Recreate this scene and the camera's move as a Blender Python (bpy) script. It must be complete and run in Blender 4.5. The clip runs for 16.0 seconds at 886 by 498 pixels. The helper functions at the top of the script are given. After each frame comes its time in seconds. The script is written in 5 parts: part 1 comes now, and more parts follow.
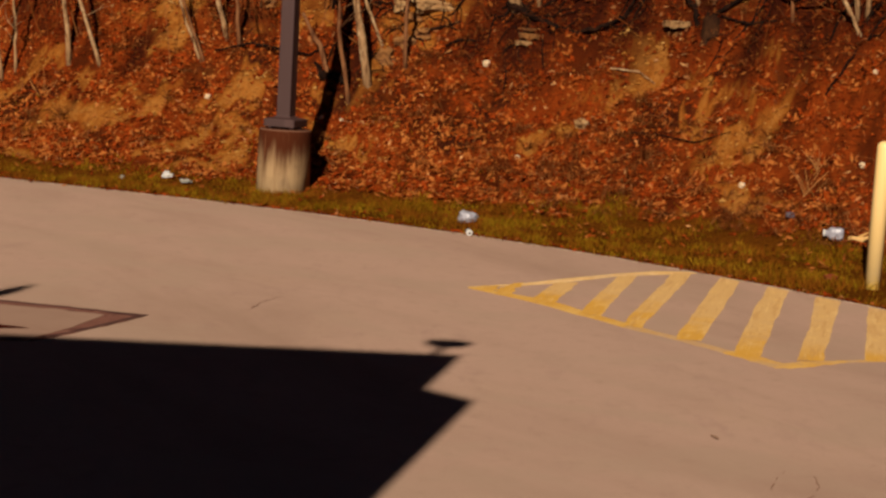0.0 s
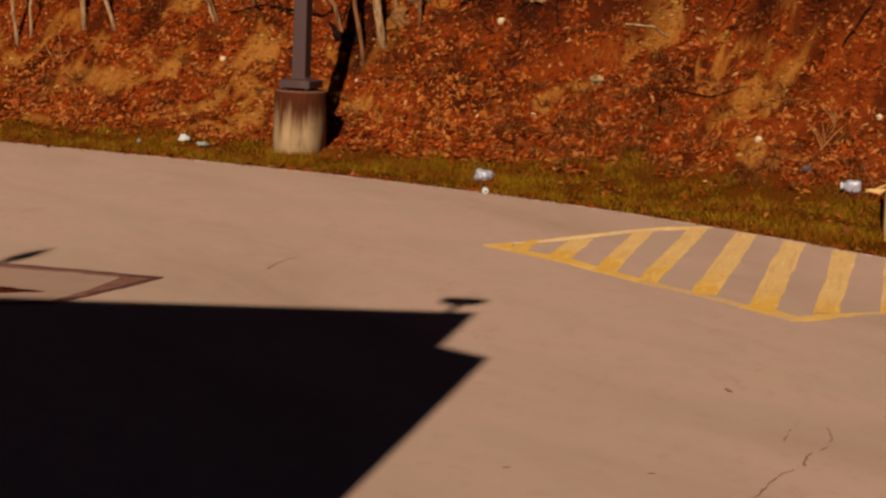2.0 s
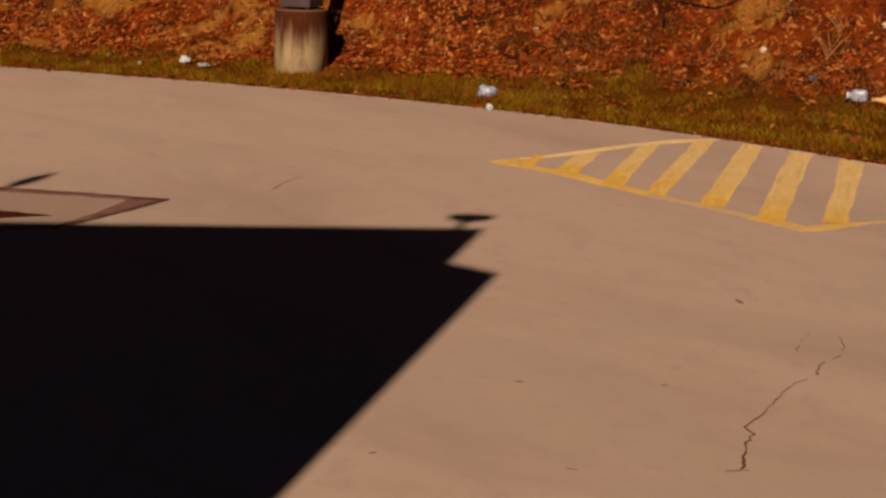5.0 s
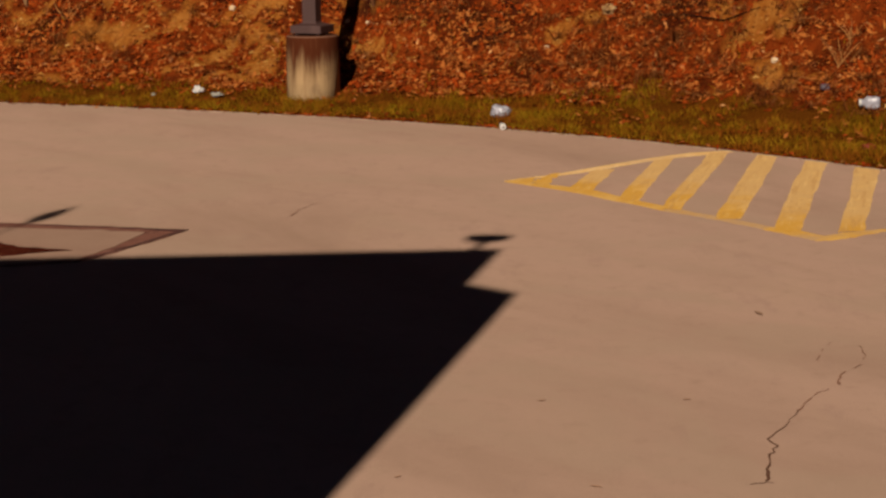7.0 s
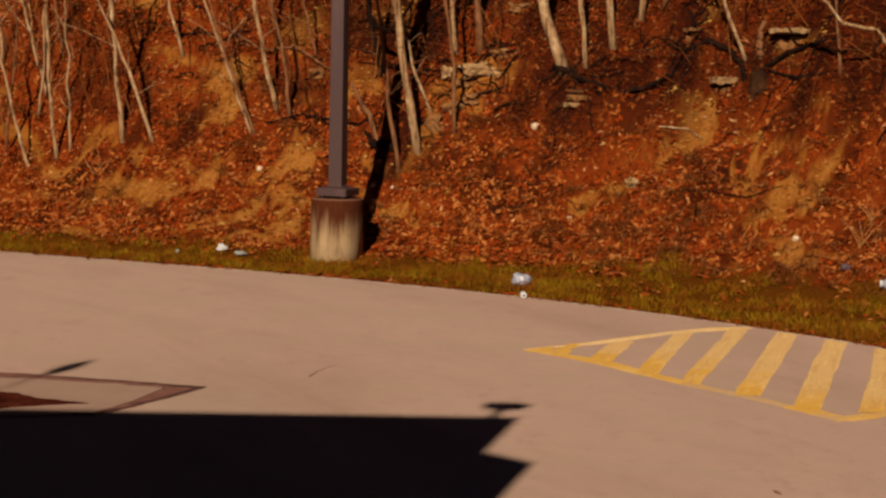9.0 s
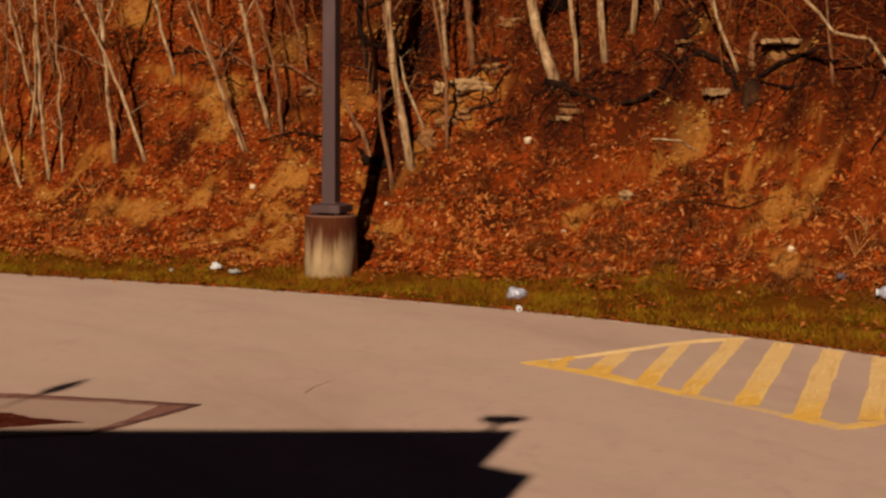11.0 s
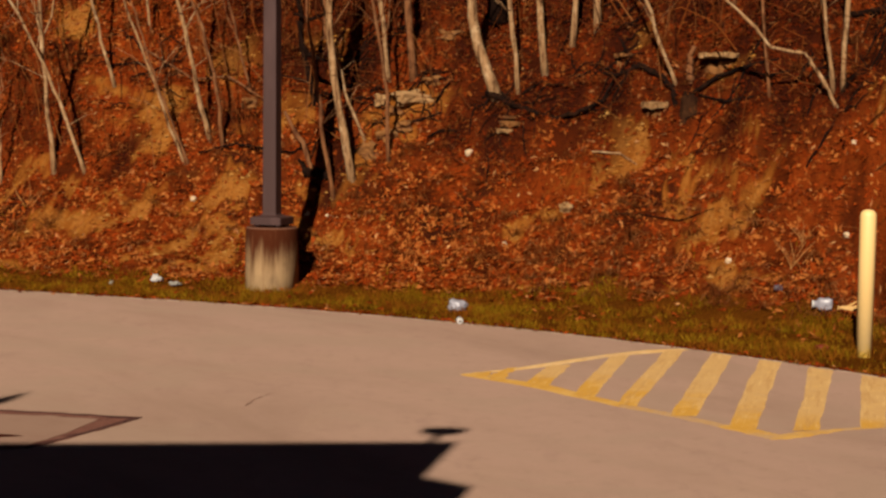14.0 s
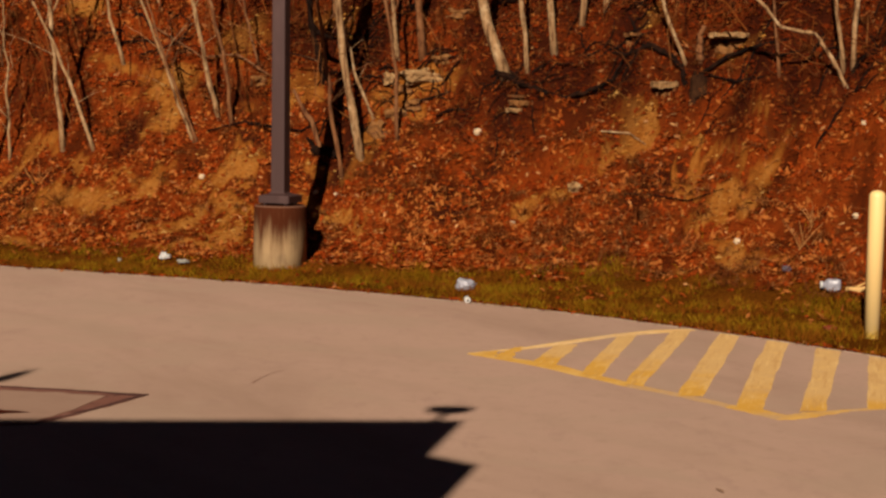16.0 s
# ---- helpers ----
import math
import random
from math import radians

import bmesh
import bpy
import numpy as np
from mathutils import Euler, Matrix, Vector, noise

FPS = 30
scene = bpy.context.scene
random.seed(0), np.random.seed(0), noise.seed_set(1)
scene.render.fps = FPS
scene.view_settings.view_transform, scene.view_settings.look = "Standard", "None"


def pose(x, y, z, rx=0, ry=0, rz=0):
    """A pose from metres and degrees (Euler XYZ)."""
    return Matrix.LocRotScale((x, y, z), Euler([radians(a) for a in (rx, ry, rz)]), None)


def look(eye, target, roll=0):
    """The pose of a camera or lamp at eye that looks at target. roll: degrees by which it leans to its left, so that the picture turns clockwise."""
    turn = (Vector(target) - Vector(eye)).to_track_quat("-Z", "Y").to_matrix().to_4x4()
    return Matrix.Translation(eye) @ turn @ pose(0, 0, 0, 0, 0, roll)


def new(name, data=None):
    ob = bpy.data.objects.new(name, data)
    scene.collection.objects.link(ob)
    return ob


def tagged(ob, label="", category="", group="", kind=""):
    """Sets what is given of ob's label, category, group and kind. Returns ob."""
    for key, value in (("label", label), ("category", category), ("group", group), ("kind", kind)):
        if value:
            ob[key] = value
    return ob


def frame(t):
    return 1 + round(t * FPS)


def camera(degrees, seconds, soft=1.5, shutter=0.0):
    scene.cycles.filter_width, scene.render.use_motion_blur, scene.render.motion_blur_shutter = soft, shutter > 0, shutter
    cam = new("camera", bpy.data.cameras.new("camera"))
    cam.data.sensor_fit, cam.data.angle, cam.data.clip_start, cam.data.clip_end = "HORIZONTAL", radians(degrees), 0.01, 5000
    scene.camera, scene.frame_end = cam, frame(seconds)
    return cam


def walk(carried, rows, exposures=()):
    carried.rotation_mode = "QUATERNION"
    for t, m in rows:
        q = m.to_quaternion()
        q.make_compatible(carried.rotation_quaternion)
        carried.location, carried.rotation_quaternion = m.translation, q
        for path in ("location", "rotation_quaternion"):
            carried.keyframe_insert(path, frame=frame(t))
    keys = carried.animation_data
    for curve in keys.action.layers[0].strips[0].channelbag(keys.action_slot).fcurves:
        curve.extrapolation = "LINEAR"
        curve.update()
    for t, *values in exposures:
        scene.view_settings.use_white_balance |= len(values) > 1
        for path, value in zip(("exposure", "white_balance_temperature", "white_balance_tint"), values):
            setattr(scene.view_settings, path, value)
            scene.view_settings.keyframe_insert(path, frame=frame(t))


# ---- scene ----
# The camera stands on the pavement and is held by hand: small sways, turns and leans.
# Rows: seconds, eye x y z, yaw, pitch, lean to the right.
cam = camera(30.76, 16.0, soft=2.6)
ROWS = [
    (0, -0.013, 0.019, 1.610, 0.05, -8.16, -3.38),
    (0.5, 0.010, 0.017, 1.614, 0.98, -9.13, -2.52),
    (1, 0.013, 0.007, 1.600, 2.30, -9.11, -2.21),
    (1.5, 0.023, 0.001, 1.605, 1.51, -8.83, -2.50),
    (2, 0.030, 0.008, 1.604, 0.78, -9.62, -2.42),
    (2.5, 0.023, 0.017, 1.600, 0.78, -10.83, -2.64),
    (3, 0.019, 0.027, 1.600, 1.05, -11.15, -2.41),
    (3.5, 0.006, 0.031, 1.592, 0.73, -12.21, -2.90),
    (3.7, 0.005, 0.037, 1.587, 0.50, -12.55, -2.97),
    (5.8, -0.002, 0.010, 1.592, 1.04, -12.37, -0.77),
    (6, -0.003, 0.006, 1.594, 1.10, -11.00, -0.94),
    (6.5, 0.012, 0.015, 1.600, 1.75, -12.06, -0.36),
    (7, 0.004, 0.003, 1.604, 1.42, -11.81, 0.68),
    (7.5, 0.005, -0.007, 1.603, 0.36, -11.95, 0.06),
    (8, -0.002, -0.013, 1.606, 1.12, -10.13, 0.12),
    (8.5, 0.007, -0.009, 1.595, 0.77, -6.66, -2.78),
    (9, -0.006, -0.008, 1.607, 2.10, -5.93, -1.25),
    (9.2, -0.009, -0.029, 1.605, 1.39, -5.40, -1.20),
    (11.3, -0.013, 0.027, 1.578, 1.87, -5.23, -0.38),
    (11.5, -0.003, 0.012, 1.589, 1.72, -5.14, -0.38),
    (12, -0.014, 0.012, 1.577, 2.33, -5.24, -0.57),
    (12.5, -0.010, -0.001, 1.590, 2.12, -4.94, -0.55),
    (13, -0.021, 0.005, 1.581, 2.27, -5.22, -0.98),
    (13.5, 0.010, -0.038, 1.592, -0.98, -4.60, -0.14),
    (14, -0.006, -0.016, 1.589, -0.19, -4.86, -0.63),
    (14.5, 0.004, -0.020, 1.588, -0.01, -4.45, -0.67),
    (15, 0.001, -0.017, 1.591, 0.05, -4.66, -0.19),
    (15.5, -0.014, -0.005, 1.585, 0.56, -5.37, -0.87),
    (16, 0.006, -0.009, 1.584, 0.14, -5.59, -0.88),
]

walk(cam, [(t, pose(x, y, z, 0, 0, yaw) @ pose(0, 0, 0, 90 + pitch) @ pose(0, 0, 0, 0, 0, -lean)) for t, x, y, z, yaw, pitch, lean in ROWS],
     [(0.0, 0.43, 6640, 10), (3.5, 0.41, 6640, 10), (6.0, 0.34, 6640, 10), (8.0, 0.37, 6640, 10), (8.5, 0.39, 6640, 10), (9.0, 0.46, 6640, 10), (14.0, 0.5, 6640, 10), (16.0, 0.49, 6640, 10)])

# ---- light: a clear low sun behind the camera, and a weak blue sky ----
SUN_AZ, SUN_EL = 13.2, 30.5          # the way the light travels, right of +y; height over the horizon
world = bpy.data.worlds.new("sky")
scene.world = world
world.use_nodes = True
wn = world.node_tree.nodes
sky = wn.new("ShaderNodeTexSky")
sky.sky_type, sky.sun_disc = "NISHITA", False
sky.air_density, sky.dust_density, sky.ozone_density = 0.3, 0.0, 0.4     # a very clear, deep sky
sky.sun_elevation, sky.sun_rotation = radians(SUN_EL), radians(180 + SUN_AZ)
wn["Background"].inputs["Strength"].default_value = 0.013
world.node_tree.links.new(sky.outputs[0], wn["Background"].inputs["Color"])
sun = new("sun", bpy.data.lights.new("sun", "SUN"))
sun.data.energy, sun.data.angle, sun.data.color = 5.0, radians(0.33), (1.0, 0.87, 0.72)
sun.matrix_world = look((0, 0, 30), Vector((0, 0, 30)) + Vector((math.sin(radians(SUN_AZ)), math.cos(radians(SUN_AZ)), -math.tan(radians(SUN_EL)))))


# ---- materials ----
class Mat:
    """A principled material whose colour and relief are built from noise layers at real size."""

    def __init__(self, name, color, rough=0.8, metal=0.0, spec=0.3):
        self.m = bpy.data.materials.new(name)
        self.m.use_nodes = True
        self.t = self.m.node_tree
        self.b = self.t.nodes["Principled BSDF"]
        self.b.inputs["Roughness"].default_value = rough
        self.b.inputs["Metallic"].default_value = metal
        self.b.inputs["Specular IOR Level"].default_value = spec
        rgb = self.t.nodes.new("ShaderNodeRGB")
        rgb.outputs[0].default_value = (*color, 1)
        self.out = rgb.outputs[0]
        geo = self.t.nodes.new("ShaderNodeTexCoord")
        self.co = geo.outputs["Object"]
        self.height = None

    def space(self, scale=(1, 1, 1), turn=(0, 0, 0)):
        mp = self.t.nodes.new("ShaderNodeMapping")
        mp.inputs["Scale"].default_value = scale
        mp.inputs["Rotation"].default_value = [radians(a) for a in turn]
        self.t.links.new(self.co, mp.inputs["Vector"])
        return mp.outputs[0]

    def turned(self, angle, scale):
        """Texture space turned about the upright first and then stretched."""
        plain, self.co = self.co, self.space((1, 1, 1), (0, 0, angle))
        out, self.co = self.space(scale), plain
        return out

    def noise(self, scale, detail=4, rough=0.6, co=None, distort=0.0):
        n = self.t.nodes.new("ShaderNodeTexNoise")
        n.inputs["Scale"].default_value, n.inputs["Detail"].default_value = scale, detail
        n.inputs["Roughness"].default_value, n.inputs["Distortion"].default_value = rough, distort
        self.t.links.new(co or self.co, n.inputs["Vector"])
        return n.outputs["Fac"]

    def ramp(self, fac, lo, hi):
        r = self.t.nodes.new("ShaderNodeMapRange")
        r.interpolation_type = "SMOOTHSTEP"
        r.inputs["From Min"].default_value, r.inputs["From Max"].default_value = lo, hi
        self.t.links.new(fac, r.inputs["Value"])
        return r.outputs["Result"]

    def times(self, a, b, op="MULTIPLY"):
        n = self.t.nodes.new("ShaderNodeMath")
        n.operation = op
        for k, v in enumerate((a, b)):
            if isinstance(v, (int, float)):
                n.inputs[k].default_value = v
            else:
                self.t.links.new(v, n.inputs[k])
        return n.outputs[0]

    def over(self, fac, color, mode="MIX"):
        n = self.t.nodes.new("ShaderNodeMix")
        n.data_type, n.blend_type = "RGBA", mode
        self.t.links.new(fac, n.inputs[0]) if not isinstance(fac, float) else None
        if isinstance(fac, float):
            n.inputs[0].default_value = fac
        self.t.links.new(self.out, n.inputs[6])
        if isinstance(color, tuple):
            n.inputs[7].default_value = (*color, 1)
        else:
            self.t.links.new(color, n.inputs[7])
        self.out = n.outputs[2]
        return self

    def island(self, *stops):
        """A colour drawn for each loose piece of the mesh."""
        g = self.t.nodes.new("ShaderNodeNewGeometry")
        r = self.t.nodes.new("ShaderNodeValToRGB")
        while len(r.color_ramp.elements) < len(stops):
            r.color_ramp.elements.new(0.5)
        for k, c in enumerate(stops):
            r.color_ramp.elements[k].position = k / (len(stops) - 1)
            r.color_ramp.elements[k].color = (*c, 1)
        self.t.links.new(g.outputs["Random Per Island"], r.inputs[0])
        self.out = r.outputs[0]
        return self

    def attribute(self, key):
        n = self.t.nodes.new("ShaderNodeAttribute")
        n.attribute_name = key
        return n.outputs["Fac"]

    def axis(self, k):
        s = self.t.nodes.new("ShaderNodeSeparateXYZ")
        self.t.links.new(self.co, s.inputs[0])
        return s.outputs[k]

    def bump(self, fac, dist, strength=1.0):
        n = self.t.nodes.new("ShaderNodeBump")
        n.inputs["Distance"].default_value, n.inputs["Strength"].default_value = dist, strength
        self.t.links.new(fac, n.inputs["Height"])
        if self.height:
            self.t.links.new(self.height, n.inputs["Normal"])
        self.height = n.outputs[0]
        return self

    def done(self):
        self.t.links.new(self.out, self.b.inputs["Base Color"])
        if self.height:
            self.t.links.new(self.height, self.b.inputs["Normal"])
        return self.m


def make_road():
    m = Mat("worn_pavement", (0.39, 0.25, 0.187), 1.0, spec=0.0)
    m.over(m.ramp(m.noise(0.55, 5, 0.6, m.turned(50, (0.45, 1.5, 1)), 0.4), 0.42, 0.72), (0.305, 0.194, 0.14))
    m.over(m.times(m.ramp(m.noise(1.7, 6, 0.7, m.space((1.4, 0.7, 1)), 0.6), 0.5, 0.75), 0.55), (0.4, 0.262, 0.186))
    m.over(m.times(m.ramp(m.noise(9, 4, 0.7), 0.52, 0.75), 0.45), (0.27, 0.172, 0.122))
    m.over(m.times(m.ramp(m.noise(1.0, 5, 0.7, m.turned(66, (0.5, 1.5, 1)), 0.8), 0.52, 0.7), 0.35), (0.31, 0.2, 0.14))
    m.over(m.times(m.ramp(m.noise(3.2, 5, 0.75, m.space((1.4, 0.6, 1))), 0.53, 0.68), 0.35), (0.29, 0.18, 0.14))
    m.over(m.times(m.ramp(m.noise(1.1, 5, 0.62, m.turned(30, (0.8, 1.3, 1)), 0.7), 0.46, 0.62), 0.6), (0.352, 0.238, 0.172))
    grain = m.noise(190, 2, 0.7)
    m.over(m.times(m.ramp(grain, 0.55, 0.72), 0.5), (0.23, 0.15, 0.115))
    m.over(m.times(m.ramp(m.noise(150, 2, 0.7, m.space((1.1, 1, 1))), 0.58, 0.75), 0.4), (0.5, 0.38, 0.29))
    return m.bump(grain, 0.002, 0.6).bump(m.noise(3, 3), 0.006, 0.4).done()


def make_paint(name, color, pale, streak):
    m = Mat(name, color, 0.75, spec=0.2)
    m.over(m.times(m.ramp(m.noise(3.5, 5, 0.7), 0.42, 0.66), 0.75), pale)
    m.over(m.times(m.ramp(m.noise(1.6, 5, 0.7, m.turned(14.5, (14, 1.3, 1))), 0.5, 0.64), 0.5), streak)
    m.over(m.times(m.ramp(m.noise(2.1, 5, 0.7, m.turned(14.5, (18, 1.1, 1))), 0.54, 0.66), 0.35), (0.5, 0.25, 0.045))
    m.over(m.times(m.ramp(m.noise(17, 5, 0.75, distort=0.7), 0.5, 0.64), 0.5), (0.5, 0.27, 0.06))
    m.over(m.times(m.ramp(m.noise(1.1, 4, 0.7), 0.52, 0.68), 0.75), (0.43, 0.275, 0.165))
    m.over(m.ramp(m.noise(34, 5, 0.75), 0.6, 0.7), (0.40, 0.25, 0.16))
    return m.bump(m.noise(190, 2, 0.7), 0.002, 0.5).done()


def make_stripe():
    """Bar paint: deep yellow where it is fresh, bleached towards the grass, with scuffs and pale streaks along it."""
    m = Mat("bar_paint", (0.57, 0.3, 0.048), 0.75, spec=0.1)
    x, along = m.axis(0), m.attribute("along")
    worn = m.times(m.times(along, m.times(x, 0.22), "ADD"), m.times(m.noise(3.0, 5, 0.7, distort=0.6), 0.9), "ADD")
    m.over(m.times(m.ramp(worn, 0.8, 1.2), 0.95), (0.57, 0.35, 0.14))
    m.over(m.times(m.ramp(m.noise(14, 5, 0.75, distort=0.8), 0.52, 0.68), 0.5), (0.5, 0.26, 0.055))
    m.over(m.times(m.ramp(m.noise(7, 4, 0.7), 0.52, 0.68), 0.45), (0.7, 0.44, 0.15))
    m.over(m.times(m.ramp(m.noise(1.6, 5, 0.7, m.turned(14.5, (14, 1.3, 1))), 0.52, 0.62), 0.55), (0.45, 0.245, 0.085))
    m.over(m.times(m.ramp(m.noise(2.1, 5, 0.7, m.turned(14.5, (18, 1.1, 1))), 0.54, 0.64), 0.5), (0.72, 0.48, 0.2))
    m.over(m.times(m.ramp(m.noise(1.3, 4, 0.7), 0.56, 0.7), 0.5), (0.45, 0.285, 0.16))
    m.over(m.ramp(m.noise(34, 5, 0.75), 0.61, 0.7), (0.40, 0.25, 0.16))
    return m.bump(m.noise(190, 2, 0.7), 0.002, 0.5).done()


def make_soil():
    m = Mat("leaf_litter_soil", (0.135, 0.0225, 0.004), 1.0, spec=0.0)
    m.over(m.ramp(m.noise(11, 5, 0.75, distort=0.8), 0.45, 0.7), (0.19, 0.032, 0.005))
    m.over(m.ramp(m.noise(0.8, 5, 0.7), 0.5, 0.66), (0.03, 0.007, 0.003))
    grit = m.noise(7, 5, 0.75, distort=0.5)
    m.over(m.ramp(m.times(m.attribute("bare"), m.times(grit, 0.7), "ADD"), 0.75, 1.1), (0.205, 0.066, 0.0105))
    m.over(m.times(m.ramp(m.times(m.attribute("bare"), m.times(m.noise(3.2, 5, 0.7, m.space((1, 1, 2.2)), 0.8), 1.2), "ADD"), 1.3, 1.75), 0.6), (0.28, 0.105, 0.02))
    m.over(m.times(m.ramp(m.noise(5, 5, 0.7, m.turned(-32, (0.7, 2.6, 1)), 0.9), 0.52, 0.66), 0.6), (0.13, 0.034, 0.006))
    m.over(m.times(m.ramp(m.times(m.attribute("bare"), m.times(m.noise(18, 5, 0.7, m.space((1, 1, 1.6)), 0.6), 1.2), "ADD"), 1.45, 1.8), 0.5), (0.29, 0.135, 0.032))
    m.over(m.times(m.ramp(m.noise(4, 4, 0.7, m.space((1, 1, 2.5))), 0.54, 0.72), 0.55), (0.12, 0.03, 0.006))
    m.over(m.ramp(m.times(m.attribute("turf"), m.times(m.noise(3.5, 5, 0.7), 0.8), "ADD"), 0.7, 1.1), (0.088, 0.027, 0.003))
    m.over(m.times(m.ramp(m.noise(26, 4, 0.7), 0.55, 0.7), 0.7), (0.03, 0.007, 0.003))
    # shade of the gaps between leaf drifts, put into the soil colour
    m.over(m.times(m.attribute("gap_shade"), 0.85), (0.03, 0.006, 0.002))
    # spots of shade painted among the trunks, and the dark pavement edge
    m.over(m.attribute("mould_shade"), (0.026, 0.0055, 0.0025))
    return m.bump(m.noise(14, 5, 0.7), 0.05, 0.9).bump(m.noise(60, 3, 0.7), 0.01, 0.8).done()


def make_wood(name, color, dark, pale):
    m = Mat(name, color, 0.9, spec=0.05)
    up = m.space((1, 1, 0.12))
    m.over(m.ramp(m.noise(30, 4, 0.7, up), 0.42, 0.68), dark)
    m.over(m.times(m.ramp(m.noise(6, 4, 0.7), 0.5, 0.7), 0.7), pale)
    m.over(m.ramp(m.noise(9, 3, 0.6, m.space((0.3, 0.3, 2.5))), 0.64, 0.7), dark)
    return m.bump(m.noise(45, 4, 0.7, up), 0.01, 0.8).done()


def make_stone(name, color, dark, pale):
    m = Mat(name, color, 0.9, spec=0.2)
    m.over(m.ramp(m.noise(5, 5, 0.7, m.space((1, 1, 3.5))), 0.45, 0.65), dark)
    m.over(m.ramp(m.noise(13, 5, 0.7), 0.55, 0.7), pale)
    return m.bump(m.noise(12, 5, 0.7, m.space((1, 1, 2.5))), 0.03, 0.9).done()


def make_concrete():
    m = Mat("rust_stained_concrete", (0.42, 0.275, 0.14), 0.95, spec=0.05)
    z = m.axis(2)
    drip = m.noise(16, 4, 0.65, m.space((1, 1, 0.07)))
    m.over(m.times(m.ramp(m.noise(7, 5), 0.46, 0.66), 0.7), (0.3, 0.195, 0.105))
    stain = m.ramp(m.times(z, m.times(drip, 0.55), "ADD"), 0.44, 0.84)
    m.over(stain, (0.05, 0.0125, 0.0045))
    m.over(m.times(m.ramp(m.noise(22, 4, 0.65, m.space((1, 1, 0.05), (0, 0, 60))), 0.54, 0.68), 0.7), (0.14, 0.055, 0.025))
    m.over(m.times(m.ramp(z, 0.654, 0.66), 0.3), (0.3, 0.17, 0.11))
    m.over(m.ramp(z, 0.664, 0.669), (0.05, 0.016, 0.009))
    return m.bump(m.noise(70, 4, 0.7), 0.004, 0.7).done()


M_ROAD = make_road()
M_YELLOW = make_paint("yellow_line_paint", (0.57, 0.3, 0.048), (0.62, 0.365, 0.1), (0.66, 0.4, 0.12))
M_YELLOW_PALE = make_paint("faded_line_paint", (0.68, 0.42, 0.16), (0.74, 0.5, 0.25), (0.78, 0.56, 0.3))
M_YELLOW_WORN = make_paint("worn_line_paint", (0.49, 0.285, 0.11), (0.45, 0.285, 0.17), (0.52, 0.34, 0.18))
M_STRIPE = make_stripe()
M_TAR = make_stone("tar_seal", (0.165, 0.066, 0.045), (0.11, 0.04, 0.028), (0.24, 0.118, 0.082))
M_TAR_DARK = make_stone("fresh_tar", (0.07, 0.026, 0.02), (0.05, 0.018, 0.014), (0.11, 0.045, 0.034))
pt = Mat("patch_asphalt", (0.28, 0.172, 0.122), 0.9, spec=0.15)
pt.over(pt.times(pt.ramp(pt.noise(2.5, 5, 0.7), 0.45, 0.7), 0.7), (0.235, 0.138, 0.096))
M_PATCH = pt.over(pt.times(pt.ramp(pt.noise(170, 2, 0.7), 0.55, 0.7), 0.5), (0.22, 0.13, 0.1)).bump(pt.noise(170, 2, 0.7), 0.002, 0.6).done()
M_CRACK = Mat("crack_dirt", (0.085, 0.032, 0.015), 0.95).done()
M_CRACK_PALE = Mat("dusty_crack_dirt", (0.2, 0.095, 0.058), 0.95).done()
sm = Mat("red_tar", (0.055, 0.011, 0.006), 1.0, spec=0.0)
sm.over(sm.ramp(sm.noise(6, 5, 0.7, distort=0.6), 0.45, 0.62), (0.025, 0.005, 0.003))
M_SMEAR = sm.over(sm.times(sm.ramp(sm.noise(22, 4, 0.7), 0.55, 0.7), 0.5), (0.15, 0.05, 0.026)).done()
M_LIP = make_stone("crumbled_edge", (0.43, 0.29, 0.21), (0.3, 0.19, 0.13), (0.55, 0.4, 0.3))
M_SOIL = make_soil()
M_CONCRETE = make_concrete()
pm = Mat("brown_pole_paint", (0.044, 0.0215, 0.0195), 0.6, spec=0.25)
pm.over(pm.times(pm.ramp(pm.noise(5, 4, 0.6, pm.space((1, 1, 0.2))), 0.45, 0.7), 0.6), (0.076, 0.04, 0.036))
M_POLE = pm.bump(pm.noise(120, 2), 0.001, 0.4).done()
bm_ = Mat("bollard_yellow_paint", (0.7, 0.48, 0.19), 0.55, spec=0.5)
bm_.over(bm_.times(bm_.ramp(bm_.noise(6, 4, 0.6, bm_.space((1, 1, 0.25))), 0.4, 0.7), 0.5), (0.72, 0.52, 0.25))
bm_.over(bm_.times(bm_.ramp(bm_.times(bm_.axis(2), bm_.times(bm_.noise(20, 3), 0.2), "ADD"), 0.24, 0.14), 0.8), (0.8, 0.5, 0.05))
M_BOLLARD = bm_.bump(bm_.noise(60, 3), 0.002, 0.4).done()
M_BARK = make_wood("pale_bark", (0.275, 0.157, 0.074), (0.055, 0.022, 0.009), (0.44, 0.305, 0.17))
M_BARK_BROWN = make_wood("brown_bark", (0.16, 0.065, 0.026), (0.06, 0.022, 0.01), (0.22, 0.11, 0.05))
M_BARK_DARK = make_wood("dark_dead_wood", (0.009, 0.0035, 0.002), (0.004, 0.002, 0.001), (0.025, 0.009, 0.004))
# stump wood, and near-black ledge layers painted as shaded gaps
M_STUMP_GAP = make_wood("stump_and_gap_shade", (0.026, 0.01, 0.004), (0.012, 0.004, 0.002), (0.055, 0.022, 0.008))
M_ROCK = make_stone("tan_ledge_rock", (0.2, 0.085, 0.024), (0.08, 0.025, 0.008), (0.3, 0.16, 0.06))
M_PALE = make_stone("pale_stone", (0.3, 0.17, 0.07), (0.17, 0.08, 0.03), (0.52, 0.38, 0.2))
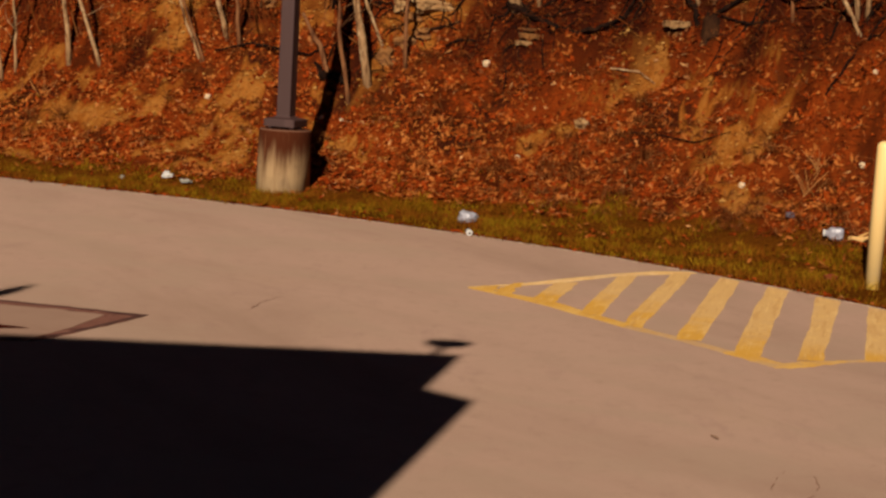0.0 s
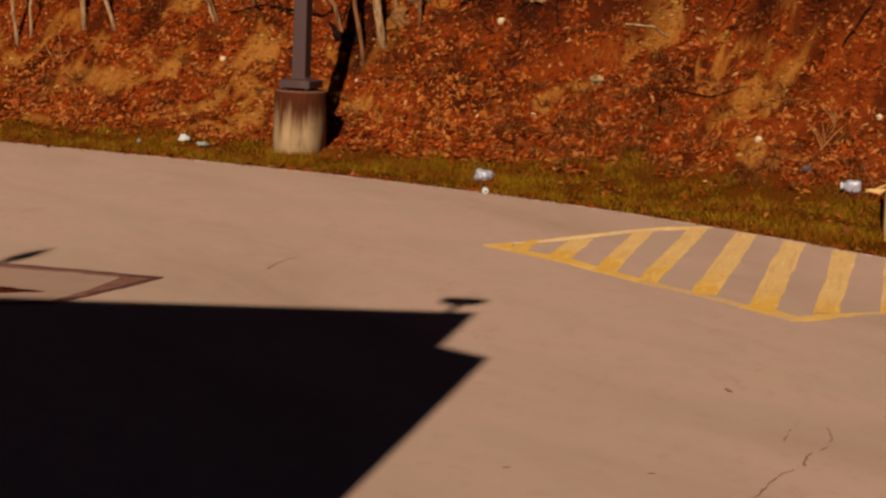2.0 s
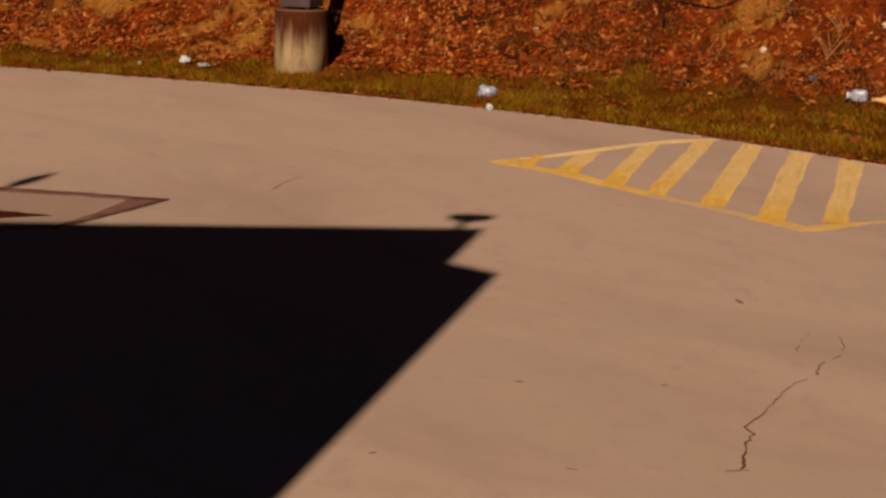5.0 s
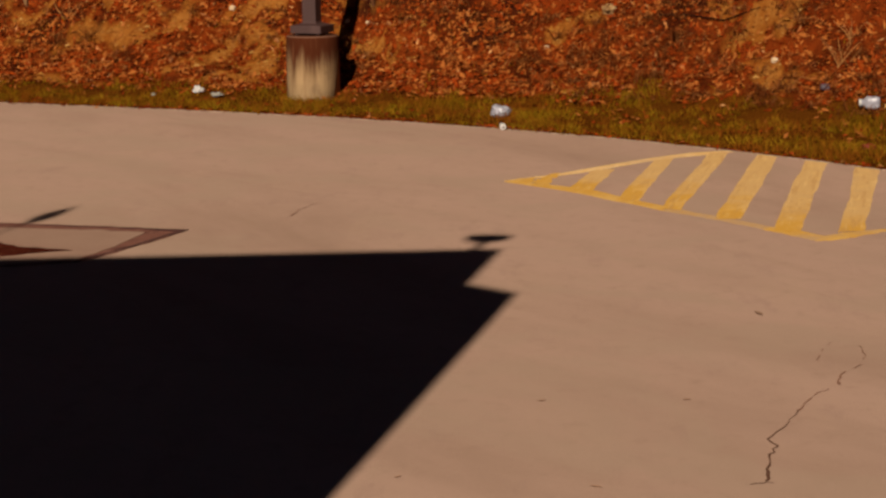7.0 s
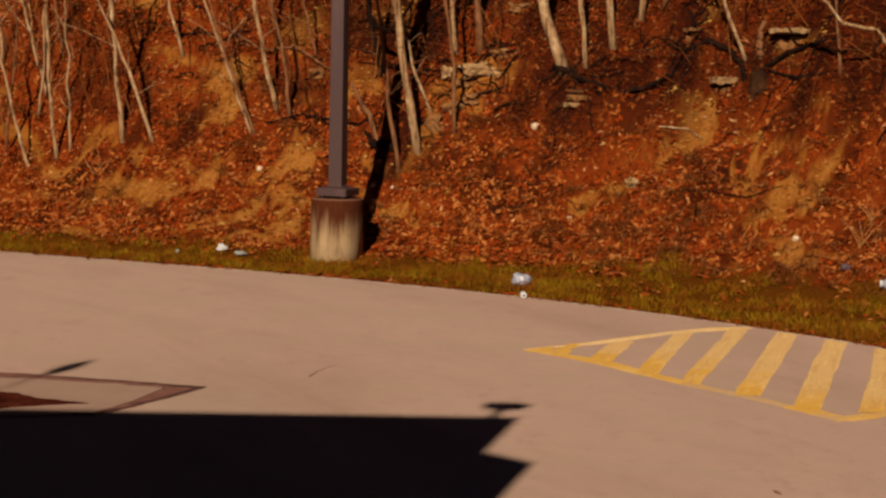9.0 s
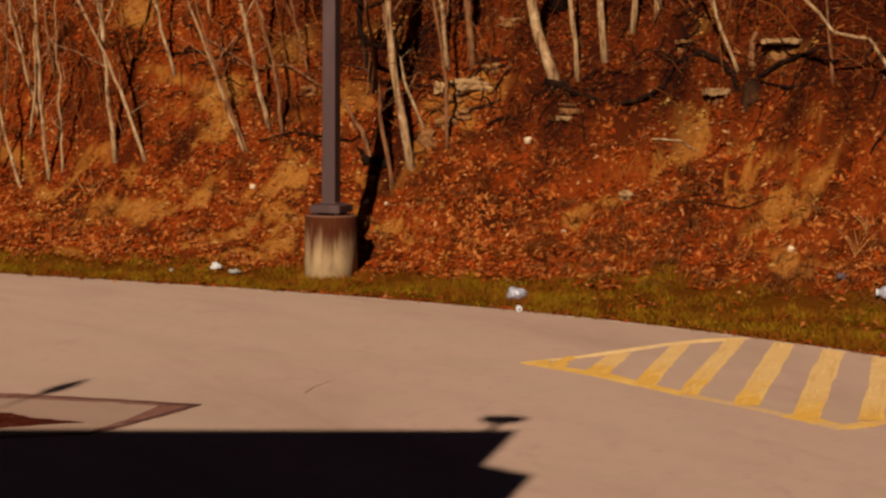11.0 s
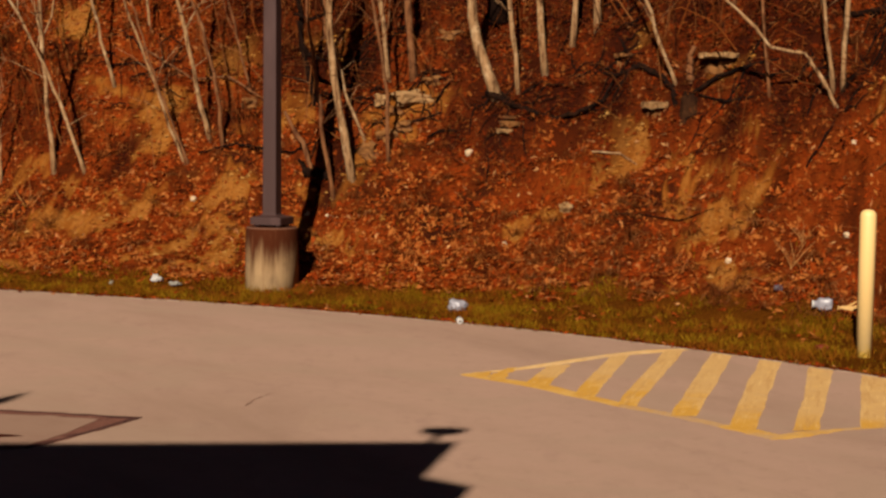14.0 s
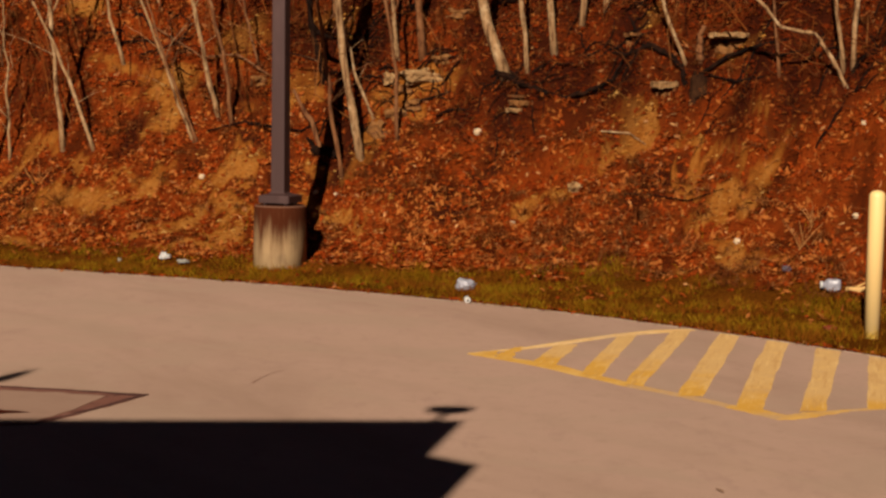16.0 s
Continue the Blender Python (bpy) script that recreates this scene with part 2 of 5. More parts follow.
lf = Mat("dry_leaves", (0.3, 0.08, 0.02), 1.0, spec=0.0).island((0.12, 0.017, 0.003), (0.15, 0.022, 0.004), (0.13, 0.018, 0.003), (0.17, 0.026, 0.005), (0.14, 0.02, 0.004), (0.13, 0.018, 0.003), (0.21, 0.045, 0.008), (0.055, 0.008, 0.002), (0.19, 0.028, 0.004), (0.17, 0.023, 0.004), (0.2, 0.03, 0.004), (0.27, 0.1, 0.024), (0.15, 0.022, 0.004), (0.09, 0.013, 0.003), (0.42, 0.21, 0.08))
lf.over(lf.times(lf.ramp(lf.noise(5.5, 5, 0.65, distort=1.2), 0.46, 0.58), 0.6), (0.23, 0.0345, 0.005))
# dark leaves, with the shade between leaf clumps painted in as blotches
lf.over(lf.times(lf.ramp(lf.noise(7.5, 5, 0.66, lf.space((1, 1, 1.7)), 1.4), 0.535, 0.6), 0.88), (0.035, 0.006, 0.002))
lf.over(lf.times(lf.times(lf.ramp(lf.noise(9, 5, 0.65, lf.space((0.8, 1, 1.6), (0, 0, 20)), 1.0), 0.52, 0.6), lf.ramp(lf.noise(1.6, 4, 0.65), 0.38, 0.6)), 0.6), (0.29, 0.08, 0.015))
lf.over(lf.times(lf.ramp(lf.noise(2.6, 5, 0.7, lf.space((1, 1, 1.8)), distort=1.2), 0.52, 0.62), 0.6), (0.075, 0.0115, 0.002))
M_CLOD = Mat("crumbled_earth", (0.25, 0.1, 0.018), 1.0, spec=0.0).island((0.22, 0.085, 0.014), (0.3, 0.14, 0.03), (0.17, 0.05, 0.01), (0.26, 0.105, 0.018), (0.36, 0.2, 0.06)).done()
M_PEBBLE = make_stone("pale_pebble", (0.5, 0.36, 0.22), (0.38, 0.25, 0.14), (0.6, 0.48, 0.34))
lf.over(lf.times(lf.attribute("straw"), 0.8), (0.3, 0.098, 0.022))
# the painted shade among the trunks darkens the leaves as well
M_LEAF = lf.over(lf.times(lf.attribute("mould_shade"), 0.75), (0.022, 0.004, 0.002)).done()
gr = Mat("thin_grass", (0.0880, 0.0714, 0.0108), 1.0, spec=0.0).island((0.0792, 0.0445, 0.0023), (0.1496, 0.0798, 0.0036), (0.1672, 0.0588, 0.0045), (0.0880, 0.0521, 0.0023), (0.1936, 0.0630, 0.0072), (0.1320, 0.0714, 0.0036), (0.0968, 0.0420, 0.0023))
gr.over(gr.times(gr.ramp(gr.noise(1.9, 5, 0.7), 0.45, 0.55), 0.85), (0.125, 0.033, 0.004))
gr.over(gr.times(gr.ramp(gr.noise(2.7, 4, 0.65, gr.space((1, 1.2, 1), (0, 0, 40))), 0.5, 0.62), 0.65), (0.2, 0.122, 0.007))
M_GRASS = gr.over(gr.times(gr.ramp(gr.noise(4.2, 4, 0.7), 0.52, 0.64), 0.45), (0.04, 0.024, 0.002)).done()
M_BRUSH = Mat("dark_brush", (0.03, 0.01, 0.005), 1.0, spec=0.0).island((0.02, 0.006, 0.003), (0.06, 0.016, 0.006), (0.03, 0.009, 0.004), (0.1, 0.03, 0.01)).done()
M_WEED = Mat("pale_straw", (0.26, 0.13, 0.05), 1.0, spec=0.0).island((0.2, 0.075, 0.02), (0.32, 0.15, 0.05), (0.25, 0.1, 0.03)).done()
M_HUSK = Mat("pale_husk", (0.42, 0.24, 0.08), 0.95, spec=0.05).island((0.36, 0.19, 0.055), (0.5, 0.31, 0.12), (0.42, 0.24, 0.08)).done()
M_STRAW = Mat("dry_stalks", (0.3, 0.15, 0.06), 1.0, spec=0.0).island((0.06, 0.014, 0.004), (0.13, 0.034, 0.008), (0.09, 0.02, 0.005), (0.22, 0.085, 0.026), (0.05, 0.012, 0.004), (0.16, 0.045, 0.01)).done()
pl = Mat("white_plastic", (0.24, 0.23, 0.26), 0.35, spec=0.5)
M_PLASTIC = pl.over(pl.times(pl.ramp(pl.noise(25, 4), 0.5, 0.7), 0.5), (0.17, 0.17, 0.21)).bump(pl.noise(30, 3), 0.006, 0.3).done()
M_CURL = Mat("pale_curled_leaf", (0.24, 0.14, 0.09), 0.95, spec=0.05).done()
M_HUSK_GREY = Mat("dull_film", (0.22, 0.2, 0.17), 0.5).done()
M_PAPER = Mat("white_paper", (0.42, 0.4, 0.38), 0.6).done()
M_SCRAP = Mat("bluish_plastic", (0.07, 0.052, 0.068), 0.5).done()
M_RED = Mat("red_wrapper", (0.14, 0.012, 0.006), 0.5).done()
wl = Mat("dark_wall_panel", (0.05, 0.05, 0.055), 0.8)
M_WALL = wl.over(wl.times(wl.ramp(wl.noise(2, 5), 0.45, 0.7), 0.5), (0.038, 0.038, 0.042)).bump(wl.noise(80, 3), 0.003, 0.5).done()
M_METAL = Mat("galvanised_metal", (0.4, 0.4, 0.4), 0.4, metal=0.8).done()


# ---- helpers for building ----
def mesh_of(name, verts, faces, material, smooth=False):
    me = bpy.data.meshes.new(name)
    me.from_pydata([tuple(v) for v in verts], [], faces)
    me.materials.append(material)
    if smooth:
        me.polygons.foreach_set("use_smooth", [True] * len(me.polygons))
    me.update()
    return me


def thing(name, at=(0, 0, 0), turn=0.0, **tags):
    ob = new(name)
    ob.empty_display_size = 0.1
    ob.matrix_world = pose(*at, 0, 0, turn)
    return tagged(ob, **tags)


def part(name, me, parent, label="", m=None):
    """One mesh as one object under a thing or a part; a bmesh or mesh data in the parent's space."""
    ob = new(name, me)
    ob.parent = parent
    if m is not None:
        ob.matrix_basis = m
    return tagged(ob, label) if label else ob


def from_bm(name, bm, material, smooth=False):
    me = bpy.data.meshes.new(name)
    bmesh.ops.recalc_face_normals(bm, faces=bm.faces)
    bm.to_mesh(me)
    bm.free()
    me.materials.append(material)
    if smooth:
        me.polygons.foreach_set("use_smooth", [True] * len(me.polygons))
    return me


def tube(points, radii, sides=8, cap=True):
    """Verts and faces of a round bar along points."""
    verts, faces = [], []
    n = len(points)
    for k, (p, r) in enumerate(zip(points, radii)):
        d = (Vector(points[min(k + 1, n - 1)]) - Vector(points[max(k - 1, 0)])).normalized()
        a = d.cross(Vector((0.31, 0.9, 0.17))).normalized()
        b = d.cross(a)
        for j in range(sides):
            w = 2 * math.pi * j / sides
            verts.append(Vector(p) + r * (math.cos(w) * a + math.sin(w) * b))
    for k in range(n - 1):
        for j in range(sides):
            i = (j + 1) % sides
            faces.append((k * sides + j, k * sides + i, (k + 1) * sides + i, (k + 1) * sides + j))
    if cap:
        faces.append(tuple(reversed(range(sides))))
        faces.append(tuple((n - 1) * sides + j for j in range(sides)))
    return verts, faces


def lathe(profile, sides=32):
    """Verts and faces of a turned shape from (radius, z) steps."""
    verts = [(r * math.cos(2 * math.pi * j / sides), r * math.sin(2 * math.pi * j / sides), z) for r, z in profile for j in range(sides)]
    faces = [(k * sides + j, k * sides + (j + 1) % sides, (k + 1) * sides + (j + 1) % sides, (k + 1) * sides + j) for k in range(len(profile) - 1) for j in range(sides)]
    faces += [tuple(reversed(range(sides))), tuple((len(profile) - 1) * sides + j for j in range(sides))]
    return verts, faces


def slab(name, outline, z0, z1, material, bevel=0.0):
    """A flat plate from an outline."""
    bm = bmesh.new()
    vs = [bm.verts.new((x, y, z1)) for x, y in outline]
    f = bm.faces.new(vs)
    if f.normal.z < 0:
        f.normal_flip()
    r = bmesh.ops.extrude_face_region(bm, geom=[f])
    for v in r["geom"]:
        if isinstance(v, bmesh.types.BMVert):
            v.co.z = z0
    if bevel:
        bmesh.ops.bevel(bm, geom=[e for e in bm.edges], offset=bevel, segments=2, affect="EDGES", profile=0.5)
    return from_bm(name, bm, material)


def rag(outline, step, amount, seed):
    """An outline with its sides cut into short, slightly uneven steps."""
    rng, out = random.Random(seed), []
    for k, a in enumerate(outline):
        b = outline[(k + 1) % len(outline)]
        a, b = Vector(a), Vector(b)
        n = max(1, int((b - a).length / step))
        side = Vector((-(b - a).y, (b - a).x)).normalized()
        for i in range(n):
            out.append(tuple(a.lerp(b, i / n) + side * rng.uniform(-amount, amount)))
    return out


# ---- the lie of the land ----
def edge_y(x):
    """The far edge of the pavement, a gentle curve."""
    u = max(-4.5, min(3.2, x))
    return 12.215 - 0.05 * max(0.0, min(1.0, (2.2 - x) / 2.2)) - 0.652 * u - 0.0763 * u * u - 0.00758 * u ** 3 + (-0.652 - 0.1526 * u - 0.02274 * u * u) * (x - u)


def foot_y(x):
    """Where the bank begins to rise."""
    u = max(-4.5, min(3.2, x))
    line = 12.35 - 0.633 * u - 0.0884 * u * u - 0.00937 * u ** 3 + (-0.633 - 0.1768 * u - 0.0281 * u * u) * (x - u)
    return line + 1.55 + (0.14 * max(-3, x) if x < 0 else 0.36 * min(3.5, x))


RISE = ((-40, -0.02), (-1.4, -0.02), (-0.5, 0.0), (0, 0.085), (0.5, 0.34), (1, 0.85), (1.5, 1.5), (2.2, 2.3), (3.2, 3.1), (5, 4.2), (9, 6.5), (20, 11), (60, 16), (400, 16))


def shelf(x, y):
    """The beat of the small ledges on the bank: the whole number changes from one to the next."""
    return (y - foot_y(x)) / 0.34 + 1.1 * noise.noise((x * 0.8, y * 0.9, 11)) + 0.45 * noise.noise((x * 2.3, y * 2.3, 13))


def lumps(x, y):
    return (0.45 * math.sin(1.3 * x + 0.7 * y + 1) + 0.35 * math.sin(-0.8 * x + 1.9 * y + 2.2) + 0.3 * math.sin(2.9 * x + 1.1 * y + 0.4)
            + 0.25 * math.sin(3.7 * x - 2.3 * y + 4) + 0.2 * math.sin(5.3 * x + 4.1 * y + 5) + 0.15 * math.sin(-7.1 * x + 6.3 * y + 1.7))


def land_z(x, y):
    s = y - foot_y(x) - 0.15 * math.exp(-((x + 1.15) / 0.4) ** 2)          # the bank steps back behind the lamp
    z = float(np.interp(s, [p[0] for p in RISE], [p[1] for p in RISE])) * max(0.0, min(1.0, (9.5 - x) / 3.5))
    z += 0.16 * lumps(x, y) * max(0, min(1, (s + 0.1) / 1.5)) * max(0.2, min(1, (30 - s) / 20))
    if -1.5 < s < 9:
        k = max(0, min(1, (s + 0.6) / 1.2))
        up = max(0, min(1, (s - 0.1) / 0.9))
        z += k * (0.05 * noise.noise((x * 2.6, y * 2.6, 0.3)) + 0.03 * noise.noise((x * 7, y * 5, 1.7)))
        z += up * (0.10 * (0.35 - abs(noise.noise((x * 1.9, y * 2.8, 6)))) + 0.05 * (0.3 - abs(noise.noise((x * 4.5, y * 6.5, 8)))) + 0.02 * noise.noise((x * 13, y * 13, 2)))
        z += up * 0.052 * math.sin(2 * math.pi * shelf(x, y)) * (0.6 + 0.8 * noise.noise((x * 1.1, y * 1.1, 21)))
        z += 0.008 * noise.noise((x * 5, y * 5, 4))
    flat = max(0, min(1, (x - 3.0) / 0.12)) * max(0, min(1, (3.75 - x) / 0.3)) * max(0, min(1, (12.85 - y) / 0.35))      # a level pocket behind the bollard
    return z * (1 - 0.9 * flat) if y > 5 else z


def axis_steps(fine0, fine1, step, far0, far1):
    xs = list(np.arange(fine0, fine1, step))
    w, x = step, fine1
    while x < far1:
        xs.append(x)
        w *= 1.35
        x += w
    xs.append(far1)
    w, x, low = step, fine0 - step, []
    while x > far0:
        low.append(x)
        w *= 1.35
        x -= w
    return [far0] + low[::-1] + xs


xs, ys = axis_steps(-7, 6, 0.05, -300, 300), axis_steps(9, 19, 0.05, -300, 300)
# patches of bare soil: centre, half width, half depth, slant
BARE = ((-2.2, 14.98, 0.25, 0.05, 0.6), (-2.72, 14.98, 0.22, 0.055, 0.3), (-3.05, 15.47, 0.3, 0.08, 0.4), (-3.62, 15.65, 0.46, 0.15, -0.05), (-2.0, 15.57, 0.28, 0.12, 0.5), (-2.24, 15.46, 0.2, 0.07, 0.2), (-2.36, 15.17, 0.32, 0.09, 0.65), (-2.02, 14.88, 0.32, 0.1, 0.05), (-1.9, 15.19, 0.17, 0.1, 0), (-3.64, 16.0, 0.16, 0.07, 0.2), (-2.86, 16.08, 0.2, 0.13, 0.2),
        (-4.12, 16.29, 0.2, 0.09, 0), (-2.86, 16.42, 0.34, 0.2, 0), (-3.97, 17.5, 0.3, 0.3, 0), (-2.14, 16.7, 0.26, 0.15, 0), (-1.46, 16.12, 0.16, 0.2, 0), (-1.22, 16.82, 0.32, 0.28, 0), (-0.25, 15.72, 0.34, 0.15, 0),
        (-0.79, 15.5, 0.14, 0.2, 0), (1.67, 14.46, 0.09, 0.24, 0), (1.48, 14.37, 0.17, 0.09, 0), (1.92, 15.12, 0.2, 0.16, 0), (2.5, 14.4, 0.24, 0.1, 0), (2.54, 14.3, 0.22, 0.18, 0), (2.42, 13.45, 0.42, 0.12, 0.74), (2.36, 12.95, 0.3, 0.1, 0), (2.1, 13.9, 0.09, 0.17, 0),
        (-1.0, 15.0, 0.2, 0.06, 0), (-0.8, 14.73, 0.22, 0.06, 0), (-0.63, 15.07, 0.12, 0.05, 0), (1.0, 14.32, 0.17, 0.09, 0.2), (0.78, 14.46, 0.18, 0.05, 0.3), (3.7, 12.9, 0.2, 0.1, 0.3))
# shade among the trunks, painted as dark litter: centre and radius
SHADE_SPOTS = ((0.77, 15.25, 0.3), (1.13, 15.15, 0.28), (1.63, 14.85, 0.32), (2.24, 14.45, 0.28), (0.4, 15.9, 0.35), (1.17, 15.8, 0.35), (1.8, 15.3, 0.35), (3.22, 14.0, 0.4), (2.9, 14.4, 0.4), (2.95, 13.75, 0.22), (1.5, 15.9, 0.4), (2.4, 15.2, 0.4), (-1.31, 16.6, 0.35),
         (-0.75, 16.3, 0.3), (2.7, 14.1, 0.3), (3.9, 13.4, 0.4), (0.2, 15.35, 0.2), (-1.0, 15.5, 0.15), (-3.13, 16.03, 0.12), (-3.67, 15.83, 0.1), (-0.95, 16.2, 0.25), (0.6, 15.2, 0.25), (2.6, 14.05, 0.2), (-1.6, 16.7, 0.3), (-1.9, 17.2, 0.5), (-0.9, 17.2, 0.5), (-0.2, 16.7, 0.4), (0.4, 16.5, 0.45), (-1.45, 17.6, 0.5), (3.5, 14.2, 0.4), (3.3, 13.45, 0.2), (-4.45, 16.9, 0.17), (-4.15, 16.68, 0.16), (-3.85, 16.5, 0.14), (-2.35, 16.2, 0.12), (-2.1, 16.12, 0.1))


def bare(x, y):
    """0 to 1: how bare of leaves the bank is."""
    b = 0.0
    px, py = x + 0.22 * noise.noise((x * 3, y * 3, 7)) + 0.13 * noise.noise((x * 9, y * 9, 8)) + 0.07 * noise.noise((x * 23, y * 23, 5)), y + 0.19 * noise.noise((x * 3, y * 3, 17)) + 0.12 * noise.noise((x * 9, y * 9, 18)) + 0.06 * noise.noise((x * 23, y * 23, 6))
    for cx, cy, rx_, ry_, sl in BARE:
        u, v = (px - cx) / rx_, (py - cy - (sl + (foot_y(cx + 0.2) - foot_y(cx - 0.2)) / 0.4) * (px - cx)) / ry_
        b = max(b, 1.62 - 1.03 * math.sqrt(u * u + v * v))
    face = max(0.0, math.cos(2 * math.pi * shelf(x, y)))
    b = max(b, face * ((0.4 if x < -0.6 and y - foot_y(x) < 1.3 else 0.35 if x < -0.6 else 0.2) + 1.3 * noise.noise((px * 1.4, py * 2.0, 3))) - 0.1 * max(0, y - foot_y(x) - 1.0))
    return max(0, min(1, b * (1 - (0.45 if x > -0.6 else 0.1) * max(0, min(1, y - foot_y(x) - 1.4)))))


def mould_shade(x, y):
    """0 to 1: shade painted among the trunks, plus a dark pavement-edge strip."""
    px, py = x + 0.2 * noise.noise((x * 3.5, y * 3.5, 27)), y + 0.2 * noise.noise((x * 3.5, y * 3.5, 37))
    d = min(math.hypot(px - cx, py - cy) / r for cx, cy, r in SHADE_SPOTS)
    edge_strip = 1.0 - abs(y - edge_y(x) - 0.03) / 0.07
    return max(0, min(1, max(1.25 - 0.75 * d, edge_strip)))


def turf(x, y):
    """0 to 1: how grassy the strip beside the pavement is."""
    s = y - foot_y(x)
    return max(0, min(1, (s + 2.6) / 0.4)) * max(0, min(1, (0.1 + 0.32 * max(0, min(1, (x - 0.8) / 1.6)) - s + 0.3 * noise.noise((x * 1.8, y * 1.8, 9)) + 0.2 * noise.noise((x * 6, y * 6, 19))) / 0.4))


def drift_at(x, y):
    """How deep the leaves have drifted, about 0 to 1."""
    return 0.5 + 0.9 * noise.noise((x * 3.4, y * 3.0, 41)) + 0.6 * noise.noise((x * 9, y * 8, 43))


verts = [(x, y, land_z(x, y)) for y in ys for x in xs]
w = len(xs)
faces = [(j * w + i, j * w + i + 1, (j + 1) * w + i + 1, (j + 1) * w + i) for j in range(len(ys) - 1) for i in range(w - 1)]
land = mesh_of("ground", verts, faces, M_SOIL, True)
for key, mask in (("bare", bare), ("turf", turf), ("mould_shade", mould_shade), ("gap_shade", lambda x, y: max(0.0, min(1.0, (0.44 - drift_at(x, y)) / 0.36)) * (1 - bare(x, y)) * (1 - turf(x, y)))):
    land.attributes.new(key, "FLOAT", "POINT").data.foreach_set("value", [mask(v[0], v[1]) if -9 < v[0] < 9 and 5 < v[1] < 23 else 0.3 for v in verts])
tagged(new("ground", land), "steep bank of rust-brown leaf litter and bare ochre soil", "ground", kind="structure")

# ---- pavement ----
rx = [-80, -40, -20, -10] + [-7 + 0.07 * k for k in range(200)] + [9, 14]
far = [(x, edge_y(x) + (0.02 * noise.noise((x * 3, 0, 0)) + 0.012 * noise.noise((x * 14, 3, 0)) if -7 < x < 7 else 0)) for x in rx]
road = new("road", slab("road", [(-80, -60), (14, -60)] + far[::-1], -0.09, 0.0, M_ROAD))
tagged(road, "sun-bleached tan pavement with fine cracks and stains", "pavement", kind="structure")

# the pale, crumbled lip along the far edge
lip_v, lip_f = [], []
for k, (x, y) in enumerate([q for q in far if -7 < q[0] < 7]):
    w = 0.028 + 0.02 * noise.noise((x * 2.3, 1, 6)) + 0.014 * noise.noise((x * 11, 5, 2))
    lip_v += [(x, y - max(0.006, w), 0.0015), (x, y - 0.002, 0.005 + 0.004 * noise.noise((x * 8, 2, 2))), (x, y + 0.004, -0.02)]
    if k:
        lip_f += [(3 * k - 3 + q, 3 * k + q, 3 * k + q + 1, 3 * k - 2 + q) for q in (0, 1)]
tagged(new("road_edge", mesh_of("road_edge", lip_v, lip_f, M_LIP)), "pale crumbled lip of the pavement beside grass", "pavement edge", kind="structure")

# painted hatching: an outline and seven slanting bars
marking = thing("road_marking", (0, 0, 0), label="worn yellow hatched road marking on the pavement", category="road marking", kind="structure")


def ribbon(name, left, right, paint, z, seed, along=7, rough=0.004):
    """A painted band between two edges, a grid with slightly ragged sides that knows how far along each point lies."""
    rng, rows = random.Random(seed), []
    for k in range(len(left) - 1):
        for i in range(along):
            rows.append((Vector(left[k]).lerp(Vector(left[k + 1]), i / along), Vector(right[k]).lerp(Vector(right[k + 1]), i / along)))
    rows.append((Vector(left[-1]), Vector(right[-1])))
    verts, faces, way, n = [], [], [], 9
    for k, (a, b) in enumerate(rows):
        side = (b - a).normalized() if (b - a).length > 1e-6 else Vector((1, 0))
        slow = [0.011 * noise.noise((k * 0.31, seed * 3.7, q)) + 0.011 * min(0.0, noise.noise((k * 0.9, seed * 5.1, q)) + 0.12) for q in (0, 7)]
        a, b = a + side * (rng.uniform(-rough, rough) - slow[0]), b + side * (rng.uniform(-rough, rough) + slow[1])
        for i in range(n):
            p = a.lerp(b, i / (n - 1))
            verts.append((p.x, p.y, 0.0002 if i in (0, n - 1) else z))
            way.append(k / (len(rows) - 1))
    for k in range(len(rows) - 1):
        faces += [(k * n + i, k * n + i + 1, (k + 1) * n + i + 1, (k + 1) * n + i) for i in range(n - 1)]
    me = mesh_of(name, verts, faces, paint)
    me.attributes.new("along", "FLOAT", "POINT").data.foreach_set("value", way)
    part(name, me, marking)


def bar(foot_l, foot_r, top_r, top_l, seed):
    """One slanting bar, a little bowed, from the near border to the far one."""
    rng = random.Random(seed)
    mid = [(Vector(a) + Vector(b)) / 2 + Vector((rng.uniform(-0.008, 0.008), 0)) for a, b in ((foot_l, top_l), (foot_r, top_r))]
    ribbon("stripe", [foot_l, tuple(mid[0]), top_l], [foot_r, tuple(mid[1]), top_r], M_STRIPE, 0.0016, seed, 9, 0.003)


ribbon("border_line", [(0.135, 9.69), (0.495, 9.955), (0.802, 10.27), (1.141, 10.585), (1.414, 10.785), (1.71, 10.87)],
       [(0.15, 9.66), (0.48, 9.845), (0.7, 10.02), (0.88, 10.2), (1.14, 10.455), (1.42, 10.69), (1.7, 10.79)][:5] + [(1.7, 10.79)], M_YELLOW_PALE, 0.0008, 1)
ribbon("border_line", [(0.139, 9.655), (0.545, 9.247), (0.982, 8.645)], [(0.16, 9.7), (0.61, 9.4), (1.03, 8.76)], M_YELLOW, 0.0010, 2, 10)
ribbon("border_line", [(0.982, 8.645), (1.24, 8.36), (1.487, 8.045)], [(1.03, 8.75), (1.29, 8.44), (1.54, 8.12)], M_YELLOW_WORN, 0.0007, 5, 10)
